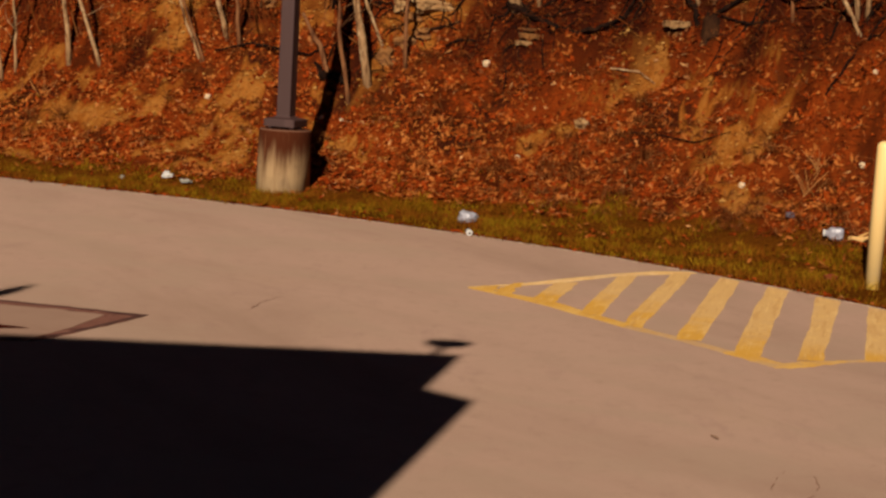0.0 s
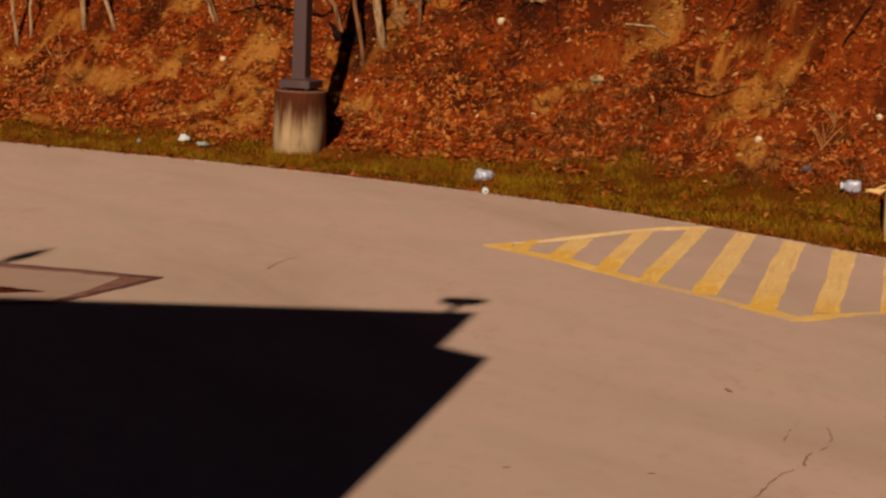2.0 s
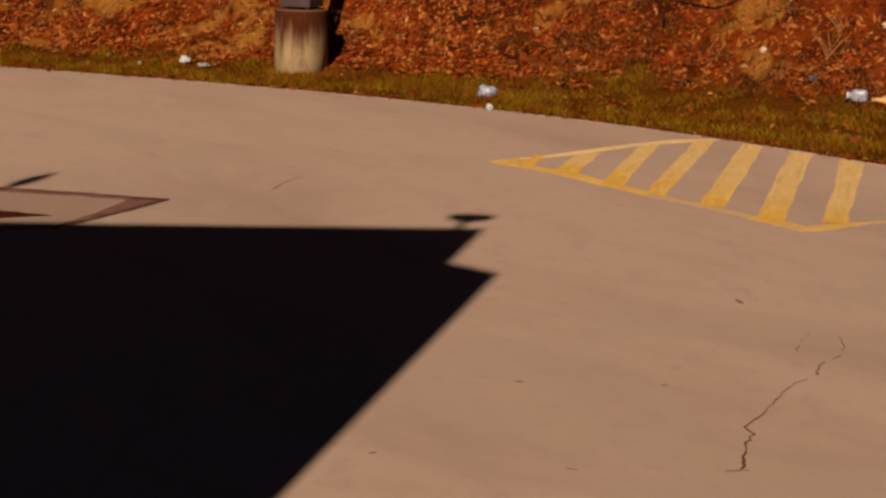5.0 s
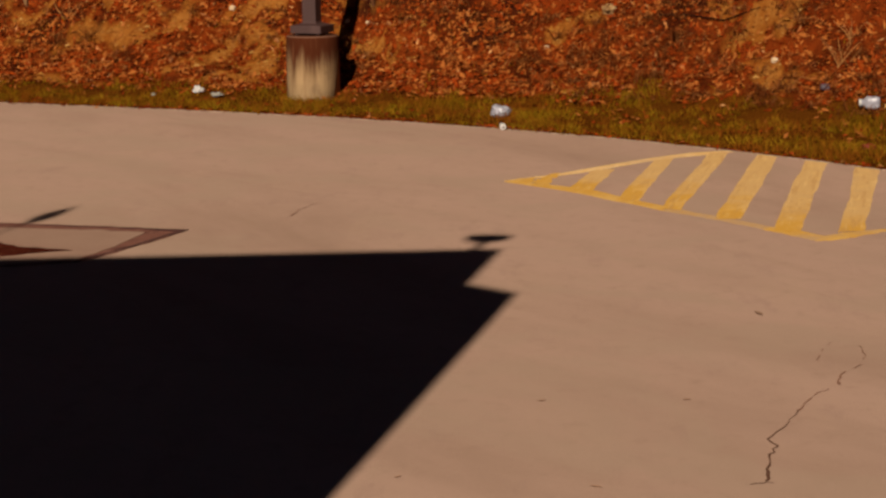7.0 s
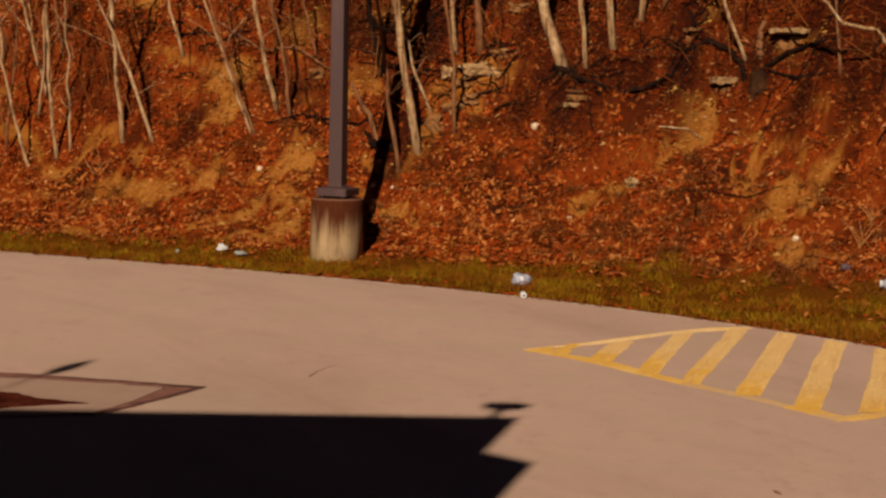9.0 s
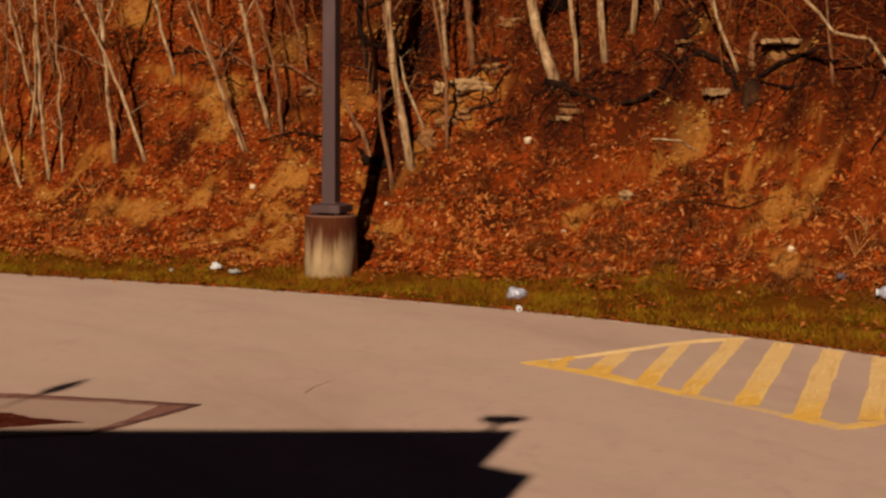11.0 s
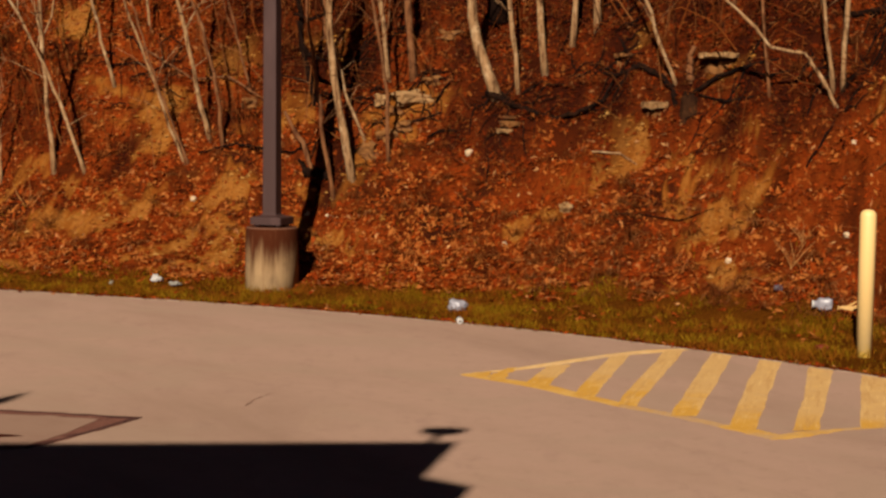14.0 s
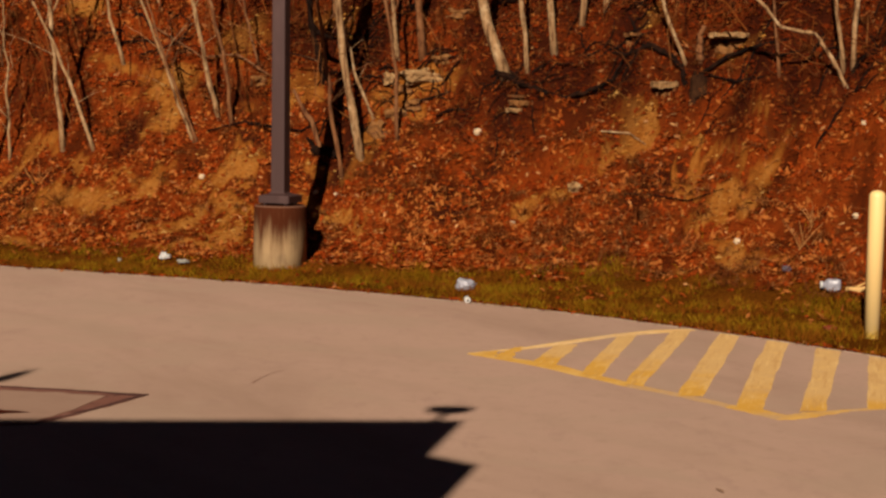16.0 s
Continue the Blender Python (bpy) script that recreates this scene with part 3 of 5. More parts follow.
ribbon("border_line", [(1.43, 8.12), (1.487, 8.03), (1.6, 7.86), (1.66, 7.79), (1.804, 7.84), (1.93, 7.95), (2.07, 8.06)],
       [(1.5, 8.17), (1.6, 8.1), (1.68, 7.98), (1.72, 7.935), (1.8, 7.985), (1.91, 8.06), (2.06, 8.1)], M_YELLOW, 0.0011, 6, 5, 0.012)
ribbon("border_line", [(2.05, 8.04), (2.6, 8.25), (3.2, 8.53), (3.6, 8.72)], [(2.05, 8.1), (2.58, 8.32), (3.18, 8.6), (3.58, 8.79)], M_YELLOW_WORN, 0.0009, 7)
ribbon("border_line", [(0.15, 9.69), (0.24, 9.76), (0.34, 9.83)], [(0.16, 9.66), (0.24, 9.61), (0.3, 9.58)], M_YELLOW, 0.0014, 8, 7, 0.012)
ribbon("border_line", [(0.3, 9.64), (0.37, 9.77), (0.43, 9.93)], [(0.4, 9.47), (0.44, 9.71), (0.5, 9.985)], M_YELLOW, 0.0013, 9, 7, 0.014)
for k, corners in enumerate((
        ((0.52, 9.4), (0.645, 9.3), (0.855, 10.12), (0.69, 10.04)), ((0.77, 9.03), (0.88, 8.93), (1.27, 10.53), (1.14, 10.47)),
        ((0.985, 8.73), (1.085, 8.65), (1.675, 10.81), (1.525, 10.74)), ((1.235, 8.4), (1.37, 8.39), (1.955, 10.56), (1.84, 10.68)),
        ((1.48, 8.07), (1.615, 8.05), (2.222, 10.28), (2.105, 10.4)), ((1.8, 8.02), (1.945, 8.05), (2.485, 9.98), (2.36, 10.11)),
        ((2.165, 8.1), (2.3, 8.13), (2.755, 9.67), (2.62, 9.84)), ((2.5, 8.26), (2.63, 8.31), (3.03, 9.36), (2.9, 9.5)), ((2.84, 8.4), (2.97, 8.46), (3.28, 9.05), (3.15, 9.2)))):
    bar(*corners, 10 + k)

# mended square with a tar seam
patch = thing("pavement_patch", (0, 0, 0), label="mended pavement square edged with a dark tar seam", category="pavement patch", kind="structure")
outer = [(-1.525, 8.2), (-1.64, 7.93), (-1.74, 7.72), (-1.9, 7.42), (-3.2, 7.0), (-3.9, 8.57), (-2.45, 8.4)]
part("tar_seam", slab("tar_seam", rag(outer, 0.07, 0.012, 5), 0.0005, 0.003, M_TAR), patch)
part("patch_surface", slab("patch_surface", rag([(-1.74, 8.13), (-1.785, 7.84), (-1.93, 7.47), (-3.1, 7.1), (-3.78, 8.41), (-2.4, 8.26), (-2.0, 8.2)], 0.07, 0.012, 6), 0.0005, 0.005, M_PATCH), patch)


part("seam_edge", slab("seam_edge", rag([(-1.52, 8.195), (-1.66, 7.88), (-1.77, 7.67), (-1.92, 7.4), (-1.935, 7.42), (-1.79, 7.68), (-1.685, 7.9), (-1.58, 8.14), (-1.75, 8.2), (-2.0, 8.27), (-2.4, 8.345), (-2.4, 8.37), (-2.0, 8.3), (-1.75, 8.235)], 0.05, 0.006, 8), 0.001, 0.0045, M_TAR_DARK), patch, "darker line of fresh tar")
part("tar_smear", slab("tar_smear", rag([(-2.0, 7.67), (-2.14, 7.72), (-2.3, 7.77), (-2.42, 7.87), (-2.6, 7.91), (-3.0, 7.88), (-3.0, 7.35), (-2.45, 7.46), (-2.2, 7.6)], 0.05, 0.012, 7), 0.001, 0.0065, M_SMEAR), patch, "dark reddish tar smear")


def crack(points, width, seed, dirt=M_CRACK, gaps=1.0, group="cracks in the pavement"):
    """A thin ragged crack along the pavement."""
    rng, pts = random.Random(seed), []
    for a, b in zip(points, points[1:]):
        n = max(2, int((Vector(b) - Vector(a)).length / 0.025))
        pts += [Vector(a).lerp(Vector(b), i / n) + Vector((rng.uniform(-1, 1), rng.uniform(-1, 1))) * 0.006 for i in range(n)]
    pts.append(Vector(points[-1]))
    up, down = [], []
    for k, p in enumerate(pts):
        d = (pts[min(k + 1, len(pts) - 1)] - pts[max(k - 1, 0)]).normalized()
        h = width * (0.35 + 0.65 * rng.random()) * (1 - 0.75 * k / len(pts)) / 2
        up.append(tuple(p + Vector((-d.y, d.x)) * h))
        down.append(tuple(p - Vector((-d.y, d.x)) * h))
    verts = [(x, y, 0.0025) for x, y in up + down]
    n = len(up)
    faces = [(k, k + n, k + n + 1, k + 1) for k in range(n - 1) if noise.noise((k * 0.45, seed * 7.3, 0)) < gaps]
    ob = new("crack", mesh_of("crack", verts, faces, dirt))
    tagged(ob, "thin reddish-brown crack in the tan pavement", "crack", group, "structure")


crack([(0.814, 4.386), (0.84, 4.525), (0.864, 4.62), (0.896, 4.7), (0.886, 4.77), (0.951, 4.885), (1.031, 5.059)], 0.013, 1)
crack([(1.03, 5.057), (1.132, 5.247), (1.182, 5.304)], 0.012, 7, M_CRACK_PALE, 0.25)
crack([(1.222, 5.344), (1.268, 5.488), (1.371, 5.613), (1.405, 5.748), (1.411, 5.857)], 0.014, 6, M_CRACK_PALE, 0.2)
crack([(1.21, 5.637), (1.243, 5.755), (1.315, 5.905)], 0.009, 2, M_CRACK_PALE, 0.15)
crack([(0.765, 4.365), (0.8, 4.38), (0.83, 4.378)], 0.008, 3)
crack([(-1.03, 8.57), (-1.005, 8.75), (-0.945, 8.93), (-0.87, 9.0)], 0.011, 4, M_CRACK_PALE, 0.25)
crack([(1.55, 5.95), (1.75, 6.1), (1.95, 6.05)], 0.005, 5, M_CRACK_PALE, 0.15)

# ---- the building behind the camera, whose shadow lies on the pavement ----
def building():
    b = thing("building", (-2.0, -2.5, 0), 5.4, label="flat-roofed dark building with a raised parapet", category="building")
    bm = bmesh.new()
    front = [(-14, 0), (-0.01, 0), (-0.012, 5.59), (-0.272, 5.71), (-0.29, 6.169), (-14, 6.38)]
    back = [(-14, 0), (-3.3, 0), (-3.3, 5.4), (-3.35, 5.45), (-3.4, 5.6), (-14, 5.6)]
    lo = [bm.verts.new((x, 0, z)) for x, z in front]
    hi = [bm.verts.new((x - 0.3, -7, z)) for x, z in back]
    bm.faces.new(lo)
    bm.faces.new(hi[::-1])
    for k in range(6):
        bm.faces.new((lo[k], hi[k], hi[(k + 1) % 6], lo[(k + 1) % 6]))
    part("wall", from_bm("wall", bm, M_WALL), b)
    return b


building()
v, f = lathe([(0.018, 0), (0.02, 0.11), (0.05, 0.112), (0.088, 0.13), (0.108, 0.152), (0.12, 0.178), (0.116, 0.198), (0.02, 0.203)], 24)
v = [(x, y * 0.4, z) for x, y, z in v]
vent = thing("roof_vent", (-2.42, -2.53, 6.16), label="small flattened roof vent on the parapet", category="roof vent")
part("cap", mesh_of("cap", v, f, M_METAL, True), vent)
v, f = tube([(-0.03, 0, 0), (-0.02, 0, 0.3), (-0.03, 0, 0.58), (-0.03, 0, 0.66), (-0.027, 0, 0.72), (-0.021, 0, 0.785), (-0.012, 0, 0.855), (-0.004, 0, 0.9)], [0.0025, 0.0025, 0.012, 0.044, 0.056, 0.048, 0.022, 0.005], 12)
pipe = thing("vent_pipe", (-5.02, -2.76, 6.16), label="slim bent metal vent pipe on the parapet", category="vent pipe")
part("hood", mesh_of("hood", v, f, M_METAL, True), pipe)

# ---- lamp pole ----
def square_bar(steps, turn, round_=0.16):
    """A square tapered bar with rounded corners from (half side, z) steps."""
    ring = []
    for q in range(4):
        for k in range(4):
            a = radians(90 * q + 30 * k)
            cx, cy = ((1, 1), (-1, 1), (-1, -1), (1, -1))[q]
            ring.append((cx * (1 - round_) + round_ * math.cos(a), cy * (1 - round_) + round_ * math.sin(a)))
    c, d, n = math.cos(radians(turn)), math.sin(radians(turn)), len(ring)
    verts = [(h * (x * c - y * d), h * (x * d + y * c), z) for h, z in steps for x, y in ring]
    faces = [(k * n + j, k * n + (j + 1) % n, (k + 1) * n + (j + 1) % n, (k + 1) * n + j) for k in range(len(steps) - 1) for j in range(n)]
    return verts, faces + [tuple(reversed(range(n))), tuple((len(steps) - 1) * n + j for j in range(n))]


def lamp_pole(x, y):
    z, turn = -0.105, -19
    p = thing("lamp_pole", (x, y, z), label="square brown metal lamp pole bolted on a rust-stained round concrete footing", category="lamp pole")
    v, f = lathe([(0.236, 0), (0.235, 0.5), (0.232, 0.64), (0.226, 0.662), (0.205, 0.67)], 40)
    part("footing", mesh_of("footing", v, f, M_CONCRETE, True), p, "round concrete footing with brown rust streaks")
    v, f = square_bar([(0.145, 0.688), (0.148, 0.69), (0.148, 0.748), (0.144, 0.754), (0.082, 0.768), (0.07, 0.778), (0.067, 0.784)], turn, 0.1)
    part("base_cover", mesh_of("base_cover", v, f, M_POLE), p)
    for k in range(4):
        a = radians(turn + 45 + 90 * k)
        v, f = tube([(0.14 * math.cos(a), 0.14 * math.sin(a), 0.64), (0.14 * math.cos(a), 0.14 * math.sin(a), 0.695)], [0.018, 0.018], 6)
        part("anchor_bolt", mesh_of("anchor_bolt", v, f, M_METAL), p)
    v, f = square_bar([(0.065, 0.75), (0.0645, 1.0), (0.06, 3.0), (0.052, 6.2), (0.05, 6.25)], turn)
    part("shaft", mesh_of("shaft", v, f, M_POLE), p)


lamp_pole(-1.475, 14.22)


def bollard(x, y):
    b = thing("bollard", (x, y, land_z(x, y) - 0.04), label="pale yellow painted steel bollard standing in thin grass", category="bollard")
    v, f = lathe([(0.054, 0), (0.054, 0.99), (0.051, 1.008), (0.042, 1.022), (0.026, 1.032), (0.008, 1.035)], 32)
    part("post", mesh_of("post", v, f, M_BOLLARD, True), b)


bollard(2.87, 10.72)


# ---- trees ----
def tree(x, y, lean, bend, r, h, seed, bark=None, limbs=4, fork=None):
    """A bare young tree: tapered trunk, limbs and a crown of twigs. lean: sideways metres per metre of height."""
    bark = bark or M_BARK
    rng = random.Random(seed)
    kind = "pale grey-tan" if bark is M_BARK else "brown" if bark is M_BARK_BROWN else "dark"
    t = thing("tree", (x, y, land_z(x, y) - 0.05), label=f"bare {kind} young tree rooted in leaf litter", category="tree", group="trees on the bank")
    lean_y = rng.uniform(-0.06, 0.04)
    n = 26
    pts, kx, ky = [], 0.0, 0.0
    for k in range(n + 1):
        z = h * k / n
        ease = z / (1 + 0.12 * z)
        kx = 0.72 * kx + rng.uniform(-1, 1) * (0.012 + 0.35 * r)
        ky = 0.72 * ky + rng.uniform(-1, 1) * (0.012 + 0.3 * r)
        fade = min(1, z * 2)
        pts.append(Vector((lean * ease + bend * math.sin(min(z, 1.8) / 1.8 * math.pi) + kx * fade, lean_y * z + ky * fade, z)))
    rad = [r * (1.35 if k == 0 else 1.02 - 0.8 * k / n) * rng.uniform(0.86, 1.1) for k in range(n + 1)]
    v, f = tube(pts, rad, 10)
    part("trunk", mesh_of("trunk", v, f, bark, True), t)
    tw_v, tw_f = [], []
    def add(points, radii, sides=5):
        vv, ff = tube(points, radii, sides)
        o = len(tw_v)
        tw_v.extend(vv)
        tw_f.extend(tuple(i + o for i in q) for q in ff)
    for j in range(limbs):
        k = rng.randint(5, n - 3)
        a, p = rng.uniform(0, 2 * math.pi), pts[k]
        ln = h * rng.uniform(0.15, 0.32)
        d = Vector((math.cos(a) * 0.7, math.sin(a) * 0.45, 0.9)).normalized()
        limb = [p + d * ln * i / 5 + Vector((0.04 * math.sin(i + j), 0.03 * math.cos(2 * i), 0.02 * i * i * ln / 5)) * (i > 0) for i in range(6)]
        lr = rad[k] * 0.5
        v, f = tube(limb, [lr * (1 - 0.16 * i) for i in range(6)], 6)
        part("limb", mesh_of("limb", v, f, bark, True), t)
        for q in range(7):
            i = rng.randint(1, 5)
            e = Vector((rng.uniform(-1, 1), rng.uniform(-1, 1), rng.uniform(0.1, 1))).normalized() * ln * rng.uniform(0.25, 0.6)
            add([limb[i], limb[i] + e * 0.5 + Vector((0, 0, 0.02)), limb[i] + e], [lr * 0.3, lr * 0.22, lr * 0.08])
    for q in range(9):
        k = rng.randint(4, n)
        e = Vector((rng.uniform(-1, 1), rng.uniform(-0.7, 0.7), rng.uniform(0.2, 1))).normalized() * h * rng.uniform(0.06, 0.14)
        add([pts[k], pts[k] + e * 0.55 + Vector((0.01, 0, 0.02)), pts[k] + e], [r * 0.22, r * 0.15, r * 0.05])
    tagged(part("crown", mesh_of("crown", tw_v, tw_f, bark, True), t), kind="stuff")
    if fork:
        z0, flean, fl, fr = fork
        base = pts[max(1, int(z0 / h * n))]
        fp = [base + Vector((flean * fl * i / 6 + 0.02 * math.sin(2 * i), 0.02 * math.cos(i), fl * i / 6)) for i in range(7)]
        v, f = tube(fp, [fr * (1 - 0.1 * i) for i in range(7)], 7)
        part("limb", mesh_of("limb", v, f, bark, True), t)


B, N, D = M_BARK, M_BARK_BROWN, M_BARK_DARK
for k, row in enumerate((
        (-4.46, 16.41, -0.03, 0, 0.016, 2.2, B), (-3.87, 16.22, -0.10, -0.01, 0.026, 5.0, B), (-3.52, 16.05, -0.51, 0.09, 0.020, 3.2, B),
        (-3.36, 16.73, -0.27, -0.01, 0.018, 4.2, B), (-2.5, 15.87, -0.45, 0.02, 0.016, 3.4, B), (-2.46, 15.86, -0.43, 0.0, 0.014, 3.0, N),
        (-2.27, 15.99, -0.26, -0.02, 0.024, 4.8, B), (-2.13, 15.90, -0.26, 0.09, 0.020, 4.0, N), (-1.91, 16.38, -0.32, 0.04, 0.014, 3.0, N),
        (-3.07, 17.23, -0.13, 0, 0.015, 3.5, B), (-1.0, 15.33, -0.18, 0.02, 0.022, 4.6, N), (-0.82, 15.38, -0.16, -0.02, 0.040, 6.5, B))):
    tree(*row[:6], 100 + k, row[6])
for k, row in enumerate((
        (-0.71, 15.65, -0.34, -0.03, 0.017, 2.6, B), (-0.48, 15.36, -0.12, 0.04, 0.02, 4.2, N), (-0.5, 16.06, -0.16, 0, 0.025, 5.0, B),
        (-0.25, 15.98, -0.14, 0.01, 0.038, 6.0, N), (-1.23, 16.08, -0.18, 0, 0.03, 4.0, D), (0.56, 15.38, -0.17, -0.13, 0.052, 7.0, B),
        (0.75, 15.36, -0.16, 0.01, 0.026, 5.0, B), (1.01, 15.48, -0.11, -0.01, 0.034, 6.0, B), (1.26, 15.5, 0.0, 0.01, 0.031, 6.0, B),
        (1.5, 15.47, 0.12, -0.05, 0.036, 5.5, B), (2.14, 14.59, -0.46, 0.04, 0.018, 3.5, B), (2.82, 13.81, -0.12, -0.01, 0.014, 4.0, N))):
    tree(*row[:6], 200 + k, row[6])
for k, row in enumerate((
        (3.27, 13.41, -0.11, -0.01, 0.019, 4.5, B), (3.34, 13.38, -0.03, -0.01, 0.023, 5.0, B))):
    tree(*row[:6], 300 + k, row[6])

# thick black trunk at (0.58, 16.0): a dark trunk plus shadow made solid
for k, row in enumerate((
        (-4.58, 16.37, -0.06, -0.06, 0.022, 4.5, B), (-4.86, 17.0, -0.28, -0.02, 0.018, 3.5, B), (-4.89, 16.42, -0.34, 0.02, 0.019, 3.2, B),
        (-4.92, 16.86, 0.04, 0, 0.016, 3.0, B), (-4.74, 17.2, -0.14, 0, 0.013, 3.2, N), (-5.49, 17.46, -0.07, 0, 0.022, 4.0, B), (3.29, 13.87, -0.1, 0, 0.018, 4.0, B),
        (-1.2, 17.0, -0.05, 0, 0.02, 4.0, N), (0.2, 16.6, 0.08, 0, 0.02, 4.0, N), (1.95, 15.5, 0.1, 0, 0.016, 3.4, N), (2.7, 14.9, -0.05, 0, 0.018, 3.6, N), (0.58, 16.0, -0.06, 0, 0.085, 6.0, D), (-5.2, 16.6, 0.1, 0, 0.014, 3.0, N))):
    tree(*row[:6], 400 + k, row[6])


def stick(name, points, radii, bark, label, category, seed, sides=8, level=False):
    """A crooked branch, root, log or stump along points that follow the bank (x, y, height over it)."""
    rng = random.Random(seed)
    base = Vector((points[0][0], points[0][1], land_z(points[0][0], points[0][1])))
    ps = [Vector((x, y, (base.z if level else land_z(x, y)) + h)) - base for x, y, h in points]
    fine, fr = [], []
    for k in range(len(ps) - 1):
        for i in range(5):
            q = ps[k].lerp(ps[k + 1], i / 5)
            rr = radii[k] + (radii[k + 1] - radii[k]) * i / 5
            fine.append(q + Vector((rng.uniform(-1, 1), rng.uniform(-1, 1), rng.uniform(-1, 1))) * rr * 0.4)
            fr.append(rr * rng.uniform(0.7, 1.25))
    fine.append(ps[-1])
    fr.append(radii[-1])
    v, f = tube(fine, fr, sides)
    ob = new(name, mesh_of(name, v, f, bark, True))
    ob.location = base
    return tagged(ob, label, category)


stick("root", [(0.45, 15.4, 0.06), (0.61, 15.26, 0.05), (0.77, 15.17, 0.04), (0.92, 15.09, 0.03), (1.06, 15.05, 0.02), (1.2, 15.03, 0.0)], [0.03, 0.038, 0.032, 0.024, 0.016, 0.008], D, "thick dark root crossing the leaf litter", "root", 1)
stick("root", [(1.5, 15.1, 0.02), (1.64, 14.97, 0.04), (1.83, 14.84, 0.06), (1.98, 14.74, 0.05), (2.08, 14.55, 0.04), (2.12, 14.43, -0.02)], [0.012, 0.02, 0.024, 0.026, 0.026, 0.028], D, "arched dark root over the leaf litter", "root", 2)
stick("root", [(1.0, 15.05, 0.0), (1.25, 14.95, 0.06), (1.5, 14.92, 0.05), (1.62, 14.95, 0.1)], [0.02, 0.022, 0.018, 0.01], D, "dark twisted root over the leaf litter", "root", 21)
stick("root", [(2.2, 14.4, 0.02), (2.45, 14.3, 0.06), (2.7, 14.1, 0.04), (2.95, 13.95, 0.0)], [0.02, 0.018, 0.016, 0.008], D, "dark twisted root over the leaf litter", "root", 22)
def stump(x, y):
    """A low rotten stump with spread root feet and a splintered top."""
    bm, sides, rings = bmesh.new(), 18, ((-0.12, 0.13), (-0.02, 0.1), (0.03, 0.085), (0.07, 0.078), (0.11, 0.07), (0.125, 0.035))
    grid = []
    for k, (z, r) in enumerate(rings):
        ring = []
        for j in range(sides):
            a = 2 * math.pi * j / sides
            rr = r * (1 + (0.35 if k < 2 else 0.14) * noise.noise((math.cos(a) * 1.6, math.sin(a) * 1.6, z * 3 + 4)) + 0.1 * math.sin(5 * a + k) * (k < 3))
            ring.append(bm.verts.new((rr * math.cos(a) - 0.05 * z, rr * math.sin(a), z + (0.07 * noise.noise((math.cos(a) * 3, math.sin(a) * 3, 9)) if k > 3 else 0))))
        grid.append(ring)
    for k in range(len(rings) - 1):
        for j in range(sides):
            bm.faces.new((grid[k][j], grid[k][(j + 1) % sides], grid[k + 1][(j + 1) % sides], grid[k + 1][j]))
    bm.faces.new(grid[-1])
    ob = new("stump", from_bm("stump", bm, M_STUMP_GAP, True))
    ob.location = (x, y, land_z(x, y) - 0.05)
    tagged(ob, "broken dark brown stump in dead leaves", "stump")


stump(2.22, 14.36)
stick("snag", [(2.25, 14.5, -0.03), (2.235, 14.5, 0.12), (2.245, 14.5, 0.22), (2.27, 14.5, 0.3)], [0.034, 0.034, 0.032, 0.022], N, "short broken brown snag behind the stump", "dead trunk", 33, 9)
stick("fallen_branch", [(1.26, 14.63, 0.03), (1.47, 14.5, 0.05), (1.62, 14.4, 0.03), (1.75, 14.28, 0.02)], [0.004, 0.009, 0.01, 0.006], B, "pale fallen branch on bare soil", "branch", 4)
stick("fallen_branch", [(-2.37, 15.88, 0.05), (-2.0, 15.81, 0.06), (-1.7, 15.77, 0.06), (-1.44, 15.76, 0.05), (-1.25, 15.75, 0.04)], [0.008, 0.012, 0.014, 0.012, 0.006], D, "long dark fallen branch on leaf litter", "branch", 5)
stick("log", [(3.48, 13.82, 0.04), (3.65, 13.58, 0.05), (3.83, 13.33, 0.05), (4.3, 12.9, 0.04)], [0.02, 0.035, 0.035, 0.03], D, "dark rotting log on the bank", "log", 6)
stick("leaning_stick", [(-1.20, 15.59, 0.0), (-1.33, 15.6, 0.28), (-1.5, 15.6, 0.6)], [0.034, 0.028, 0.015], N, "leaning brown dead stick by the lamp pole", "branch", 7)
stick("root", [(-1.36, 15.6, 0.1), (-1.26, 15.57, 0.05), (-1.15, 15.53, 0.04), (-1.06, 15.5, 0.06)], [0.015, 0.045, 0.055, 0.045], D, "dark knotted root by the lamp pole", "root", 8)
for k, way in enumerate((((-1.42, 15.98, 1.0), (-1.33, 15.97, 0.72), (-1.24, 15.96, 0.63), (-1.11, 15.95, 0.52)), ((-1.44, 16.0, 1.05), (-1.27, 15.99, 0.97), (-1.12, 15.98, 0.94)), ((-1.56, 16.0, 0.42), (-1.42, 16.0, 0.41), (-1.3, 16.0, 0.36)))):
    stick("dead_branch", [(x, y, h) for x, y, h in way], ([0.012, 0.026, 0.026, 0.014], [0.012, 0.02, 0.012], [0.008, 0.012, 0.014])[k], D, "black dead branch caught among pale saplings", "branch", 70 + k)
stick("crooked_sapling", [(3.28, 13.33, -0.02), (3.15, 13.33, 0.22), (3.01, 13.35, 0.42), (2.73, 13.38, 0.47), (2.6, 13.38, 0.63), (2.25, 13.42, 0.96), (2.07, 13.45, 1.18), (1.9, 13.5, 1.55)], [0.02, 0.016, 0.014, 0.014, 0.013, 0.011, 0.009, 0.005], B, "crooked pale sapling leaning over the bank", "sapling", 9, level=True)
